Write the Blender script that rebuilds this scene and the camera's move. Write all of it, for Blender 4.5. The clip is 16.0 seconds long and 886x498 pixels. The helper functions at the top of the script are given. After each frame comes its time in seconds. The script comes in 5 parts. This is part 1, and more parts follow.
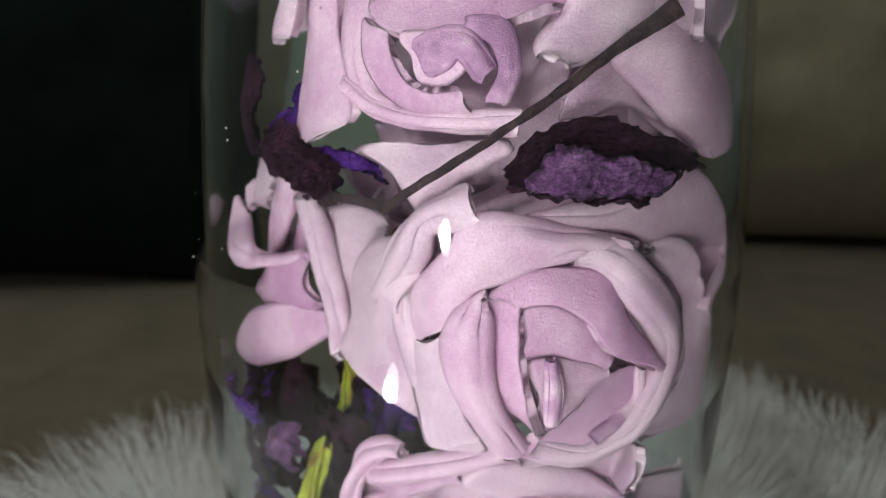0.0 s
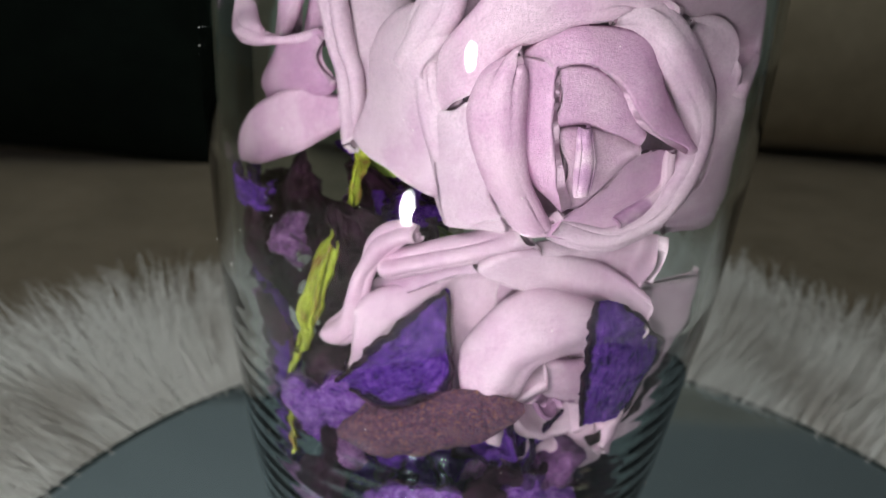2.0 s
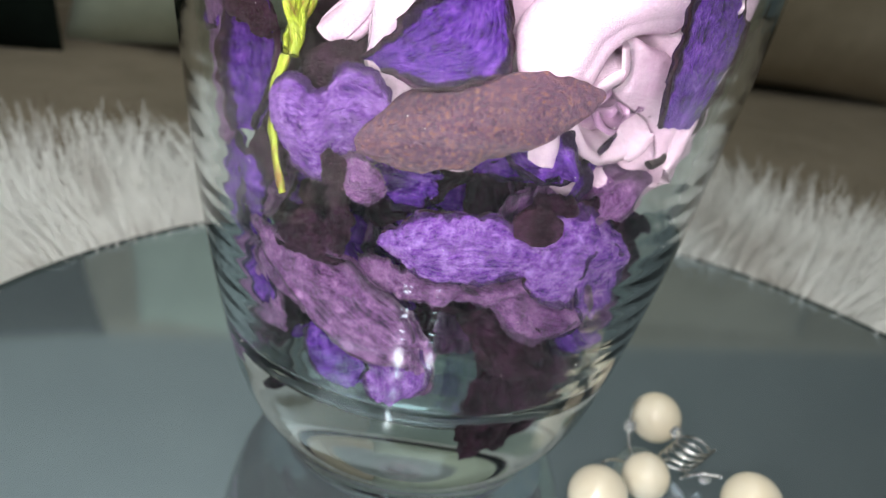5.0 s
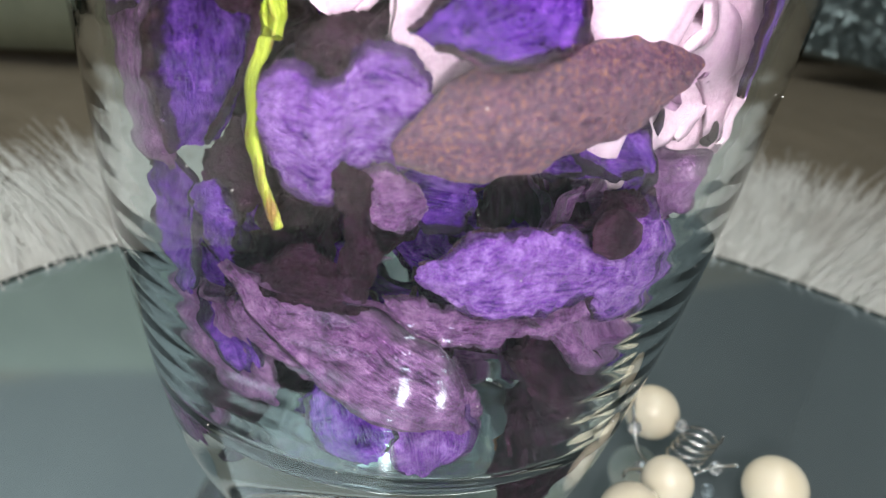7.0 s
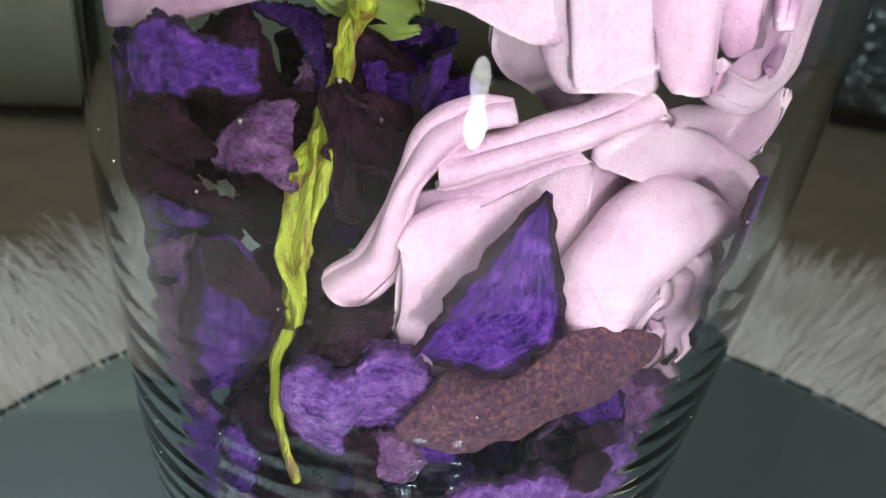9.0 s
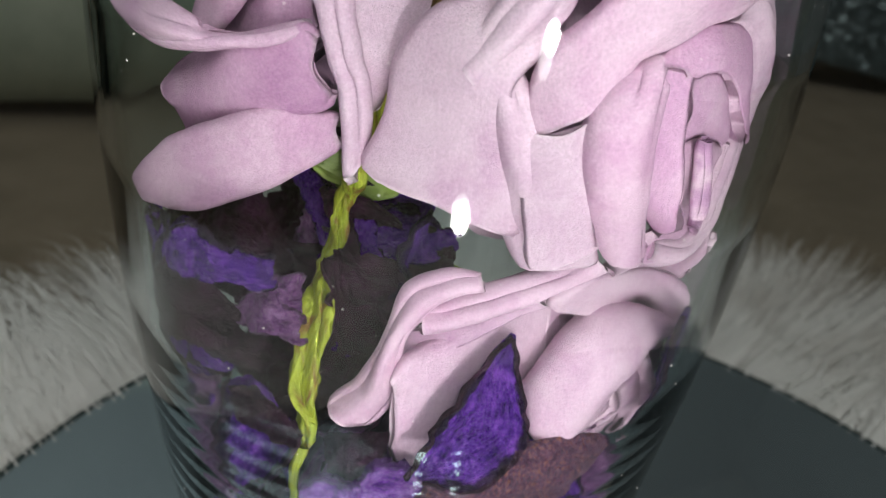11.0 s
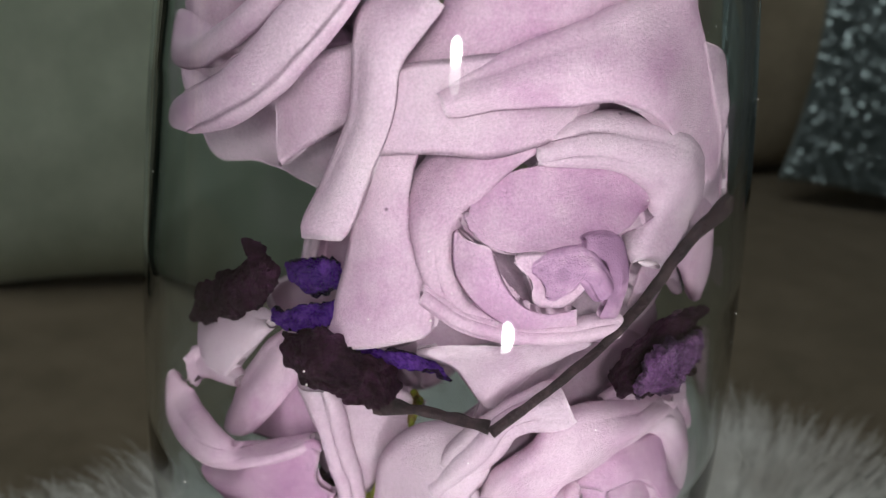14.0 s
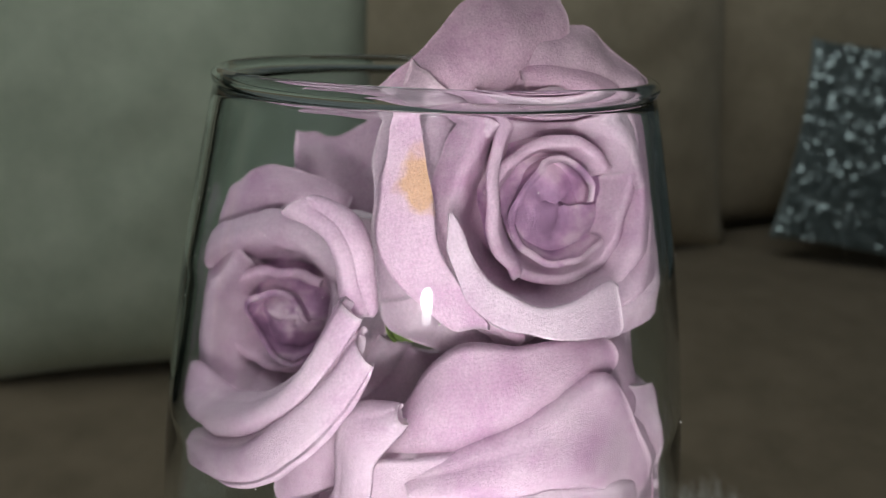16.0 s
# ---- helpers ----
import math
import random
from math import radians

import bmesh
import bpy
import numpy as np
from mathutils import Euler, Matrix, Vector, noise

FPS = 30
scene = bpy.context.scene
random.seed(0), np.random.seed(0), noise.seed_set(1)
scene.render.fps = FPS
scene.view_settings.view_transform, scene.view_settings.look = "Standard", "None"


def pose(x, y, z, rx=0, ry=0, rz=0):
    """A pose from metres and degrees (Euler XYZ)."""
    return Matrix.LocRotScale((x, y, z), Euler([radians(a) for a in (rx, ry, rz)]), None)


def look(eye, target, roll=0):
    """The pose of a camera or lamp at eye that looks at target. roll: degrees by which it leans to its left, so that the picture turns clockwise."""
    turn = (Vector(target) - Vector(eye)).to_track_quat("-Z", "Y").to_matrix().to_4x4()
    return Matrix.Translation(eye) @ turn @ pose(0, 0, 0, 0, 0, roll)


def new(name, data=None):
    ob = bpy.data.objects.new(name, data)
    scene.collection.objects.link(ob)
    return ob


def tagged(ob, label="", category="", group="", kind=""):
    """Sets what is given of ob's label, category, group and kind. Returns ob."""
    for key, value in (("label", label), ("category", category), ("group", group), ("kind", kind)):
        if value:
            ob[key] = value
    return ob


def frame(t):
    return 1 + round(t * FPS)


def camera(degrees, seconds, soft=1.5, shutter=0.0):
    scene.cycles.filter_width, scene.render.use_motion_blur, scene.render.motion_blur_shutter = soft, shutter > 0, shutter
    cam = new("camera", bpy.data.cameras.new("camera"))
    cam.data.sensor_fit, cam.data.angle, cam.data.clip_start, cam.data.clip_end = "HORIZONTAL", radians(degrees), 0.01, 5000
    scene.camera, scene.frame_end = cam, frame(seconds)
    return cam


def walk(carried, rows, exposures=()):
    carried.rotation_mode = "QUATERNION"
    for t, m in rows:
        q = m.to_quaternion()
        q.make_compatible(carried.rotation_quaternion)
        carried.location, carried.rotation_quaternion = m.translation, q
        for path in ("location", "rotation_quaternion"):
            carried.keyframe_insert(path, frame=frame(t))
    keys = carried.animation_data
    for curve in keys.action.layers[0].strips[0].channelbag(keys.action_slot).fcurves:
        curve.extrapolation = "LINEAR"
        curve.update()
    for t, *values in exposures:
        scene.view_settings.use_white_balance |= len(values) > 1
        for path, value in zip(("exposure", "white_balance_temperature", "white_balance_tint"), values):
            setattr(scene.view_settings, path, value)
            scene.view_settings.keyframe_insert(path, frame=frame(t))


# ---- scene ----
cam = camera(62.9, 16.0, 1.1)
PATH = [
    (0.0, pose(0.0000, -0.1526, 0.1920, 73.76, -0.83, 2.07)),
    (0.5, pose(-0.0024, -0.1532, 0.1858, 72.14, -1.48, 1.71)),
    (1.0, pose(-0.0042, -0.1542, 0.1790, 70.47, -2.07, 1.61)),
    (1.5, pose(-0.0062, -0.1543, 0.1745, 69.01, -2.88, 0.98)),
    (2.0, pose(-0.0072, -0.1552, 0.1672, 67.29, -3.77, 0.97)),
    (2.5, pose(-0.0083, -0.1559, 0.1645, 65.62, -4.29, 1.04)),
    (3.0, pose(-0.0101, -0.1570, 0.1571, 63.94, -4.93, 0.94)),
    (3.5, pose(-0.0130, -0.1566, 0.1500, 63.26, -5.50, 0.96)),
    (4.0, pose(-0.0223, -0.1572, 0.1315, 63.54, -6.88, -0.69)),
    (4.5, pose(-0.0248, -0.1520, 0.1219, 64.22, -8.13, -4.85)),
    (4.7, pose(-0.0279, -0.1488, 0.1181, 64.57, -8.24, -6.81)),
    (7.0, pose(-0.0521, -0.1096, 0.1040, 65.49, -7.05, -25.07)),
    (7.5, pose(-0.0570, -0.1097, 0.1146, 66.33, -8.24, -25.98)),
    (8.0, pose(-0.0568, -0.1084, 0.1219, 66.38, -8.39, -26.91)),
    (8.5, pose(-0.0593, -0.1067, 0.1293, 66.38, -8.25, -27.51)),
    (9.0, pose(-0.0562, -0.1072, 0.1381, 66.34, -7.29, -25.60)),
    (11.5, pose(-0.0615, -0.1118, 0.1798, 61.77, -5.66, -26.95)),
    (12.0, pose(-0.0595, -0.1128, 0.1898, 63.08, -4.79, -25.94)),
    (12.5, pose(-0.0563, -0.1158, 0.2017, 65.40, -4.17, -25.43)),
    (13.0, pose(-0.0592, -0.1202, 0.2077, 66.82, -3.56, -25.16)),
    (13.5, pose(-0.0593, -0.1210, 0.2148, 68.24, -3.35, -24.91)),
    (14.0, pose(-0.0581, -0.1211, 0.2258, 69.98, -3.24, -24.46)),
    (14.5, pose(-0.0569, -0.1217, 0.2398, 71.66, -2.41, -24.18)),
    (15.0, pose(-0.0568, -0.1234, 0.2581, 72.22, -2.46, -24.93)),
    (15.5, pose(-0.0570, -0.1238, 0.2700, 72.68, -2.42, -25.31)),
    (16.0, pose(-0.0566, -0.1254, 0.2826, 72.01, -2.10, -24.59)),
]
cam.data.dof.use_dof, cam.data.dof.focus_distance, cam.data.dof.aperture_fstop = True, 0.098, 24.0
walk(cam, PATH, exposures=[(0.0, 0.0), (1.5, 0.1), (3.5, 0.45), (4.7, 1.08), (7.0, 1.25), (8.0, 0.85), (9.0, 0.5), (11.5, 0.05), (12.5, -0.1), (14.0, 0.0), (15.0, -0.05), (16.0, 0.25)])

# ---- light: the phone's torch at three heights of its way, and a dim room ----
world = bpy.data.worlds.new("world")
scene.world = world
world.use_nodes = True
world.node_tree.nodes["Background"].inputs[0].default_value = (0.75, 0.85, 0.9, 1)
world.node_tree.nodes["Background"].inputs[1].default_value = 0.05


def torch(x, y, z, watts):
    lamp = bpy.data.lights.new("torch", "POINT")
    lamp.energy, lamp.color, lamp.shadow_soft_size = watts, (1.0, 0.97, 0.94), 0.0055
    new("torch", lamp).matrix_world = pose(x, y, z)


torch(-0.02, -0.185, 0.145, 0.22)
torch(-0.080, -0.170, 0.250, 0.25)
torch(-0.055, -0.138, 0.092, 0.142)
room = bpy.data.lights.new("room_lamp", "AREA")
room.energy, room.color, room.size = 8.5, (0.95, 1.0, 0.97), 1.6
new("room_lamp", room).matrix_world = look((-0.45, 0.05, 1.86), (-0.45, 0.05, 0.0))


# ---- materials ----
def shader(name, colour, rough=0.6, metal=0.0, **more):
    m = bpy.data.materials.new(name)
    m.use_nodes = True
    b = m.node_tree.nodes["Principled BSDF"]
    b.inputs["Base Color"].default_value = (*colour, 1)
    b.inputs["Roughness"].default_value = rough
    b.inputs["Metallic"].default_value = metal
    for key, value in more.items():
        b.inputs[key.replace("_", " ")].default_value = value
    return m


def node(m, kind, **values):
    n = m.node_tree.nodes.new(kind)
    for key, value in values.items():
        n.inputs[key.replace("_", " ")].default_value = value
    return n


def link(m, a, b):
    m.node_tree.links.new(a, b)


def grain(m, tones, scale, detail=6.0, rough=0.6, stretch=(1, 1, 1), coords="Object"):
    """Colour through a noise: tones is a row of (place, colour)."""
    c = node(m, "ShaderNodeTexCoord")
    mp = node(m, "ShaderNodeMapping", Scale=stretch)
    n = node(m, "ShaderNodeTexNoise", Scale=scale, Detail=detail, Roughness=rough)
    r = node(m, "ShaderNodeValToRGB")
    link(m, c.outputs[coords], mp.inputs[0])
    link(m, mp.outputs[0], n.inputs[0])
    link(m, n.outputs[0], r.inputs[0])
    while len(r.color_ramp.elements) < len(tones):
        r.color_ramp.elements.new(0.5)
    for e, (place, colour) in zip(r.color_ramp.elements, tones):
        e.position, e.color = place, (*colour, 1)
    link(m, r.outputs[0], m.node_tree.nodes["Principled BSDF"].inputs["Base Color"])
    return r


def relief(m, scale, strength, distance=0.001, detail=4.0, stretch=(1, 1, 1), kind="ShaderNodeTexNoise"):
    c = node(m, "ShaderNodeTexCoord")
    mp = node(m, "ShaderNodeMapping", Scale=stretch)
    n = node(m, kind, Scale=scale)
    if kind == "ShaderNodeTexNoise":
        n.inputs["Detail"].default_value = detail
    b = node(m, "ShaderNodeBump", Strength=strength, Distance=distance)
    link(m, c.outputs["Object"], mp.inputs[0])
    link(m, mp.outputs[0], n.inputs[0])
    link(m, n.outputs[0], b.inputs["Height"])
    link(m, b.outputs[0], m.node_tree.nodes["Principled BSDF"].inputs["Normal"])


FOAM = shader("lilac_foam", (0.62, 0.40, 0.56), 0.7, Specular_IOR_Level=0.25)
grain(FOAM, [(0.30, (0.50, 0.28, 0.43)), (0.52, (0.62, 0.42, 0.54)), (0.75, (0.70, 0.52, 0.61))], 75, 12, 0.72)
relief(FOAM, 2600, 0.45, 0.0003, 3)


def pale_edges(m, colour):
    """The cut rims of the petals are paler than their dyed faces."""
    t = m.node_tree
    b = t.nodes["Principled BSDF"]
    was = b.inputs["Base Color"].links[0].from_socket
    c = node(m, "ShaderNodeTexCoord")
    sep = node(m, "ShaderNodeSeparateXYZ")
    link(m, c.outputs["UV"], sep.inputs[0])
    far = []
    for k in (0, 1):
        d = node(m, "ShaderNodeMath")
        d.operation = "SUBTRACT"
        d.inputs[1].default_value = 0.5
        link(m, sep.outputs[k], d.inputs[0])
        a = node(m, "ShaderNodeMath")
        a.operation = "ABSOLUTE"
        link(m, d.outputs[0], a.inputs[0])
        far.append(a)
    top = node(m, "ShaderNodeMath")
    top.operation = "MAXIMUM"
    link(m, far[0].outputs[0], top.inputs[0])
    link(m, far[1].outputs[0], top.inputs[1])
    r = node(m, "ShaderNodeValToRGB")
    r.color_ramp.elements[0].position, r.color_ramp.elements[1].position = 0.482, 0.496
    r.color_ramp.elements[1].color = (0.3, 0.3, 0.3, 1)
    link(m, top.outputs[0], r.inputs[0])
    mix = node(m, "ShaderNodeMix")
    mix.data_type = "RGBA"
    mix.inputs[7].default_value = (*colour, 1)
    link(m, r.outputs[0], mix.inputs[0])
    link(m, was, mix.inputs[6])
    near = node(m, "ShaderNodeVectorMath")
    near.operation = "DISTANCE"
    near.inputs[1].default_value = STAIN
    place = node(m, "ShaderNodeNewGeometry")
    link(m, place.outputs["Position"], near.inputs[0])
    blot = node(m, "ShaderNodeTexNoise", Scale=260.0, Detail=5.0)
    link(m, c.outputs["Object"], blot.inputs[0])
    rag = node(m, "ShaderNodeMath")
    rag.operation = "MULTIPLY_ADD"
    rag.inputs[1].default_value = 0.006
    link(m, blot.outputs[0], rag.inputs[0])
    link(m, near.outputs["Value"], rag.inputs[2])
    tan = node(m, "ShaderNodeMapRange")
    tan.inputs[1].default_value, tan.inputs[2].default_value, tan.inputs[3].default_value, tan.inputs[4].default_value = 0.0085, 0.0100, 0.85, 0.0
    link(m, rag.outputs[0], tan.inputs[0])
    stained = node(m, "ShaderNodeMix")
    stained.data_type = "RGBA"
    stained.inputs[7].default_value = (0.58, 0.34, 0.20, 1)
    link(m, tan.outputs[0], stained.inputs[0])
    link(m, mix.outputs[2], stained.inputs[6])
    cells = node(m, "ShaderNodeTexVoronoi", Scale=75.0)
    link(m, c.outputs["Object"], cells.inputs[0])
    dot = node(m, "ShaderNodeMapRange")
    dot.inputs[1].default_value, dot.inputs[2].default_value, dot.inputs[3].default_value, dot.inputs[4].default_value = 0.018, 0.026, 0.7, 0.0
    link(m, cells.outputs["Distance"], dot.inputs[0])
    mix = node(m, "ShaderNodeMix")
    mix.data_type = "RGBA"
    mix.inputs[7].default_value = (0.12, 0.05, 0.10, 1)
    link(m, dot.outputs[0], mix.inputs[0])
    link(m, stained.outputs[2], mix.inputs[6])
    info = node(m, "ShaderNodeObjectInfo")
    hue = node(m, "ShaderNodeHueSaturation")
    sat = node(m, "ShaderNodeMapRange")
    sat.inputs[3].default_value, sat.inputs[4].default_value = 0.80, 1.08
    link(m, info.outputs["Random"], sat.inputs[0])
    link(m, sat.outputs[0], hue.inputs["Saturation"])
    pores = node(m, "ShaderNodeTexNoise", Scale=2400.0, Detail=3.0, Roughness=0.7)
    link(m, c.outputs["Object"], pores.inputs[0])
    val = node(m, "ShaderNodeMapRange")
    val.inputs[1].default_value, val.inputs[2].default_value, val.inputs[3].default_value, val.inputs[4].default_value = 0.3, 0.7, 0.87, 1.12
    link(m, pores.outputs[0], val.inputs[0])
    link(m, val.outputs[0], hue.inputs["Value"])
    link(m, mix.outputs[2], hue.inputs["Color"])
    link(m, hue.outputs[0], b.inputs["Base Color"])


STAIN = (-0.0191, -0.0391, 0.2618)
pale_edges(FOAM, (0.78, 0.66, 0.70))
# inner petals: mauve bounce and shade of the recesses mixed into the foam colour
FOAM_INNER_SHADE = shader("lilac_foam_inner_shade", (0.56, 0.32, 0.50), 0.7, Specular_IOR_Level=0.25)
grain(FOAM_INNER_SHADE, [(0.30, (0.44, 0.21, 0.38)), (0.52, (0.55, 0.33, 0.48)), (0.75, (0.66, 0.46, 0.57))], 75, 12, 0.72)
relief(FOAM_INNER_SHADE, 2600, 0.45, 0.0003, 3)
pale_edges(FOAM_INNER_SHADE, (0.78, 0.64, 0.68))
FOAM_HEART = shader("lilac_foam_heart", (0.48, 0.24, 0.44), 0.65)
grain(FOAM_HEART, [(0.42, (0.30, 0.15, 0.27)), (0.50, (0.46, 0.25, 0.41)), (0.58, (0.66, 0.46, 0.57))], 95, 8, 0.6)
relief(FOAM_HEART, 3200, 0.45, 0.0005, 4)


def dried(name, dark, mid, light, gloss=0.45, rim=0.0, scale=330, shine=0.55):
    """Shrivelled petal: blotches, fine veins along the blade, and a dark dried rim of that strength."""
    m = shader(name, mid, gloss, Specular_IOR_Level=shine)
    t = m.node_tree
    b = t.nodes["Principled BSDF"]
    ramp = grain(m, [(0.38, dark), (0.50, mid), (0.63, light)], scale, 9, 0.78)
    c = node(m, "ShaderNodeTexCoord")
    mp = node(m, "ShaderNodeMapping", Scale=(26, 3.0, 1))
    vein = node(m, "ShaderNodeTexNoise", Scale=1.0, Detail=7.0, Roughness=0.65, Distortion=1.2)
    link(m, c.outputs["UV"], mp.inputs[0])
    link(m, mp.outputs[0], vein.inputs[0])
    vr = node(m, "ShaderNodeValToRGB")
    vr.color_ramp.elements[0].position, vr.color_ramp.elements[1].position = 0.40, 0.66
    link(m, vein.outputs[0], vr.inputs[0])
    # pale streaks along the veins: vein tone plus velvety highlights put into the colour
    mix = node(m, "ShaderNodeMix")
    mix.data_type = "RGBA"
    mix.blend_type = "MIX"
    mix.inputs[7].default_value = (*light, 1)
    half = node(m, "ShaderNodeMath")
    half.operation = "MULTIPLY"
    half.inputs[1].default_value = 0.5
    link(m, vr.outputs[0], half.inputs[0])
    link(m, half.outputs[0], mix.inputs[0])
    link(m, ramp.outputs[0], mix.inputs[6])
    out = mix.outputs[2]
    if rim:
        sep = node(m, "ShaderNodeSeparateXYZ")
        link(m, c.outputs["UV"], sep.inputs[0])
        wob = node(m, "ShaderNodeTexNoise", Scale=240.0, Detail=4.0)
        link(m, c.outputs["Object"], wob.inputs[0])
        d = node(m, "ShaderNodeMath")
        d.operation = "SUBTRACT"
        d.inputs[1].default_value = 0.5
        link(m, sep.outputs[0], d.inputs[0])
        ab = node(m, "ShaderNodeMath")
        ab.operation = "ABSOLUTE"
        link(m, d.outputs[0], ab.inputs[0])
        ad = node(m, "ShaderNodeMath")
        ad.operation = "MULTIPLY_ADD"
        ad.inputs[1].default_value = 0.16
        link(m, wob.outputs[0], ad.inputs[0])
        link(m, ab.outputs[0], ad.inputs[2])
        rr = node(m, "ShaderNodeValToRGB")
        rr.color_ramp.elements[0].position, rr.color_ramp.elements[1].position = 0.485, 0.525
        link(m, ad.outputs[0], rr.inputs[0])
        fade = node(m, "ShaderNodeMath")
        fade.operation = "MULTIPLY"
        fade.inputs[1].default_value = rim
        link(m, rr.outputs[0], fade.inputs[0])
        edge = node(m, "ShaderNodeMix")
        edge.data_type = "RGBA"
        edge.inputs[7].default_value = (0.03, 0.014, 0.024, 1)
        link(m, fade.outputs[0], edge.inputs[0])
        link(m, out, edge.inputs[6])
        out = edge.outputs[2]
    link(m, out, b.inputs["Base Color"])
    # crumpled relief, with the veins standing out
    n2 = node(m, "ShaderNodeTexNoise", Scale=700.0, Detail=8.0, Roughness=0.7, Distortion=0.4)
    link(m, c.outputs["Object"], n2.inputs[0])
    h = node(m, "ShaderNodeMath")
    h.operation = "MULTIPLY_ADD"
    h.inputs[1].default_value = 0.9
    link(m, vein.outputs[0], h.inputs[0])
    link(m, n2.outputs[0], h.inputs[2])
    bump = node(m, "ShaderNodeBump", Strength=1.0, Distance=0.0032)
    link(m, h.outputs[0], bump.inputs["Height"])
    link(m, bump.outputs[0], b.inputs["Normal"])
    return m


VIOLET = dried("dried_violet", (0.018, 0.003, 0.070), (0.098, 0.012, 0.34), (0.36, 0.12, 0.76), 0.26, 0.9, shine=0.8)
LILAC = dried("dried_lilac", (0.070, 0.014, 0.20), (0.26, 0.065, 0.54), (0.64, 0.33, 0.88), 0.26, 0.7, shine=0.8)
MAUVE = dried("dried_mauve", (0.045, 0.010, 0.055), (0.23, 0.062, 0.27), (0.56, 0.29, 0.58), 0.34, 0.6)
PLUM = dried("dried_plum", (0.008, 0.003, 0.005), (0.034, 0.012, 0.018), (0.110, 0.036, 0.090), 0.5, 0.0, 210, 0.15)
POD = dried("dried_pod", (0.030, 0.009, 0.050), (0.115, 0.036, 0.130), (0.40, 0.17, 0.10), 0.5, 0.0, 1500)
TWIG = dried("twig_bark", (0.014, 0.006, 0.010), (0.048, 0.022, 0.030), (0.13, 0.070, 0.075), 0.6)
RAFFIA = shader("green_raffia", (0.42, 0.45, 0.04), 0.5)
grain(RAFFIA, [(0.41, (0.20, 0.10, 0.02)), (0.48, (0.28, 0.33, 0.02)), (0.72, (0.52, 0.53, 0.06))], 330, 8, 0.7, (1, 1, 0.14))
relief(RAFFIA, 1500, 1.0, 0.0008, 5, (1, 1, 0.10))
LEAF = shader("green_leaf", (0.16, 0.24, 0.04), 0.45)
grain(LEAF, [(0.3, (0.10, 0.16, 0.03)), (0.7, (0.30, 0.38, 0.08))], 90)
ORANGE = shader("orange_fibre", (0.45, 0.17, 0.07), 0.6)
GLASS = shader("clear_glass", (0.915, 0.98, 0.98), 0.0, Transmission_Weight=1.0, IOR=1.47)
MIRROR = shader("mirror", (0.50, 0.60, 0.65), 0.07, 0.82)
BEVEL = shader("mirror_edge", (0.06, 0.08, 0.08), 0.2, 0.3)
PEARL = shader("pearl", (0.88, 0.78, 0.60), 0.2, Coat_Weight=0.8, Coat_Roughness=0.08)
grain(PEARL, [(0.3, (0.86, 0.75, 0.55)), (0.7, (0.92, 0.85, 0.70))], 60)
WIRE = shader("silver_wire", (0.8, 0.8, 0.8), 0.18, 1.0)
CRYSTAL = shader("crystal", (0.95, 0.97, 1.0), 0.02, Transmission_Weight=0.8, IOR=1.6)
FUR = shader("fur_hair", (0.8, 0.78, 0.74), 0.5)
grain(FUR, [(0.36, (0.62, 0.59, 0.55)), (0.50, (0.86, 0.85, 0.82)), (0.8, (0.92, 0.92, 0.90))], 18, 4)
FUR_DARK = shader("fur_hair_brown", (0.10, 0.06, 0.04), 0.5)
grain(FUR_DARK, [(0.35, (0.03, 0.02, 0.015)), (0.6, (0.14, 0.09, 0.055))], 25, 4)
HIDE = shader("fur_hide", (0.62, 0.59, 0.54), 0.9)
grain(HIDE, [(0.35, (0.66, 0.63, 0.58)), (0.65, (0.84, 0.82, 0.79))], 40)


def cloth(name, a, b, scale=900, sheen=0.25):
    m = shader(name, a, 0.9, Sheen_Weight=sheen, Specular_IOR_Level=0.2)
    grain(m, [(0.35, a), (0.65, b)], 22, 8, 0.7)
    relief(m, scale, 0.5, 0.002, 3)
    return m


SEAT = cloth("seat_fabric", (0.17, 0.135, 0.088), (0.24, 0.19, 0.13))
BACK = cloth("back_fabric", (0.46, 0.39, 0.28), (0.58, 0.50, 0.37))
BLACK = cloth("black_fabric", (0.004, 0.009, 0.007), (0.008, 0.016, 0.012), sheen=0.0)
SAGE = cloth("sage_fabric", (0.54, 0.62, 0.49), (0.66, 0.73, 0.59))
SEQUIN_BASE = cloth("sequin_backing", (0.22, 0.28, 0.29), (0.32, 0.38, 0.39))
SEQUIN = shader("silver_sequin", (0.40, 0.48, 0.50), 0.32, 0.95)
WALL = shader("wall_paint", (0.40, 0.44, 0.44), 0.9)
grain(WALL, [(0.35, (0.36, 0.40, 0.41)), (0.65, (0.44, 0.48, 0.48))], 3)
CEILING = shader("ceiling_paint", (0.82, 0.84, 0.83), 0.9)
grain(CEILING, [(0.35, (0.78, 0.80, 0.79)), (0.65, (0.84, 0.86, 0.85))], 4)
FLOOR = shader("floor_wood", (0.16, 0.10, 0.06), 0.5)
grain(FLOOR, [(0.35, (0.12, 0.075, 0.04)), (0.65, (0.22, 0.14, 0.08))], 5, 6, 0.6, (1, 8, 1))


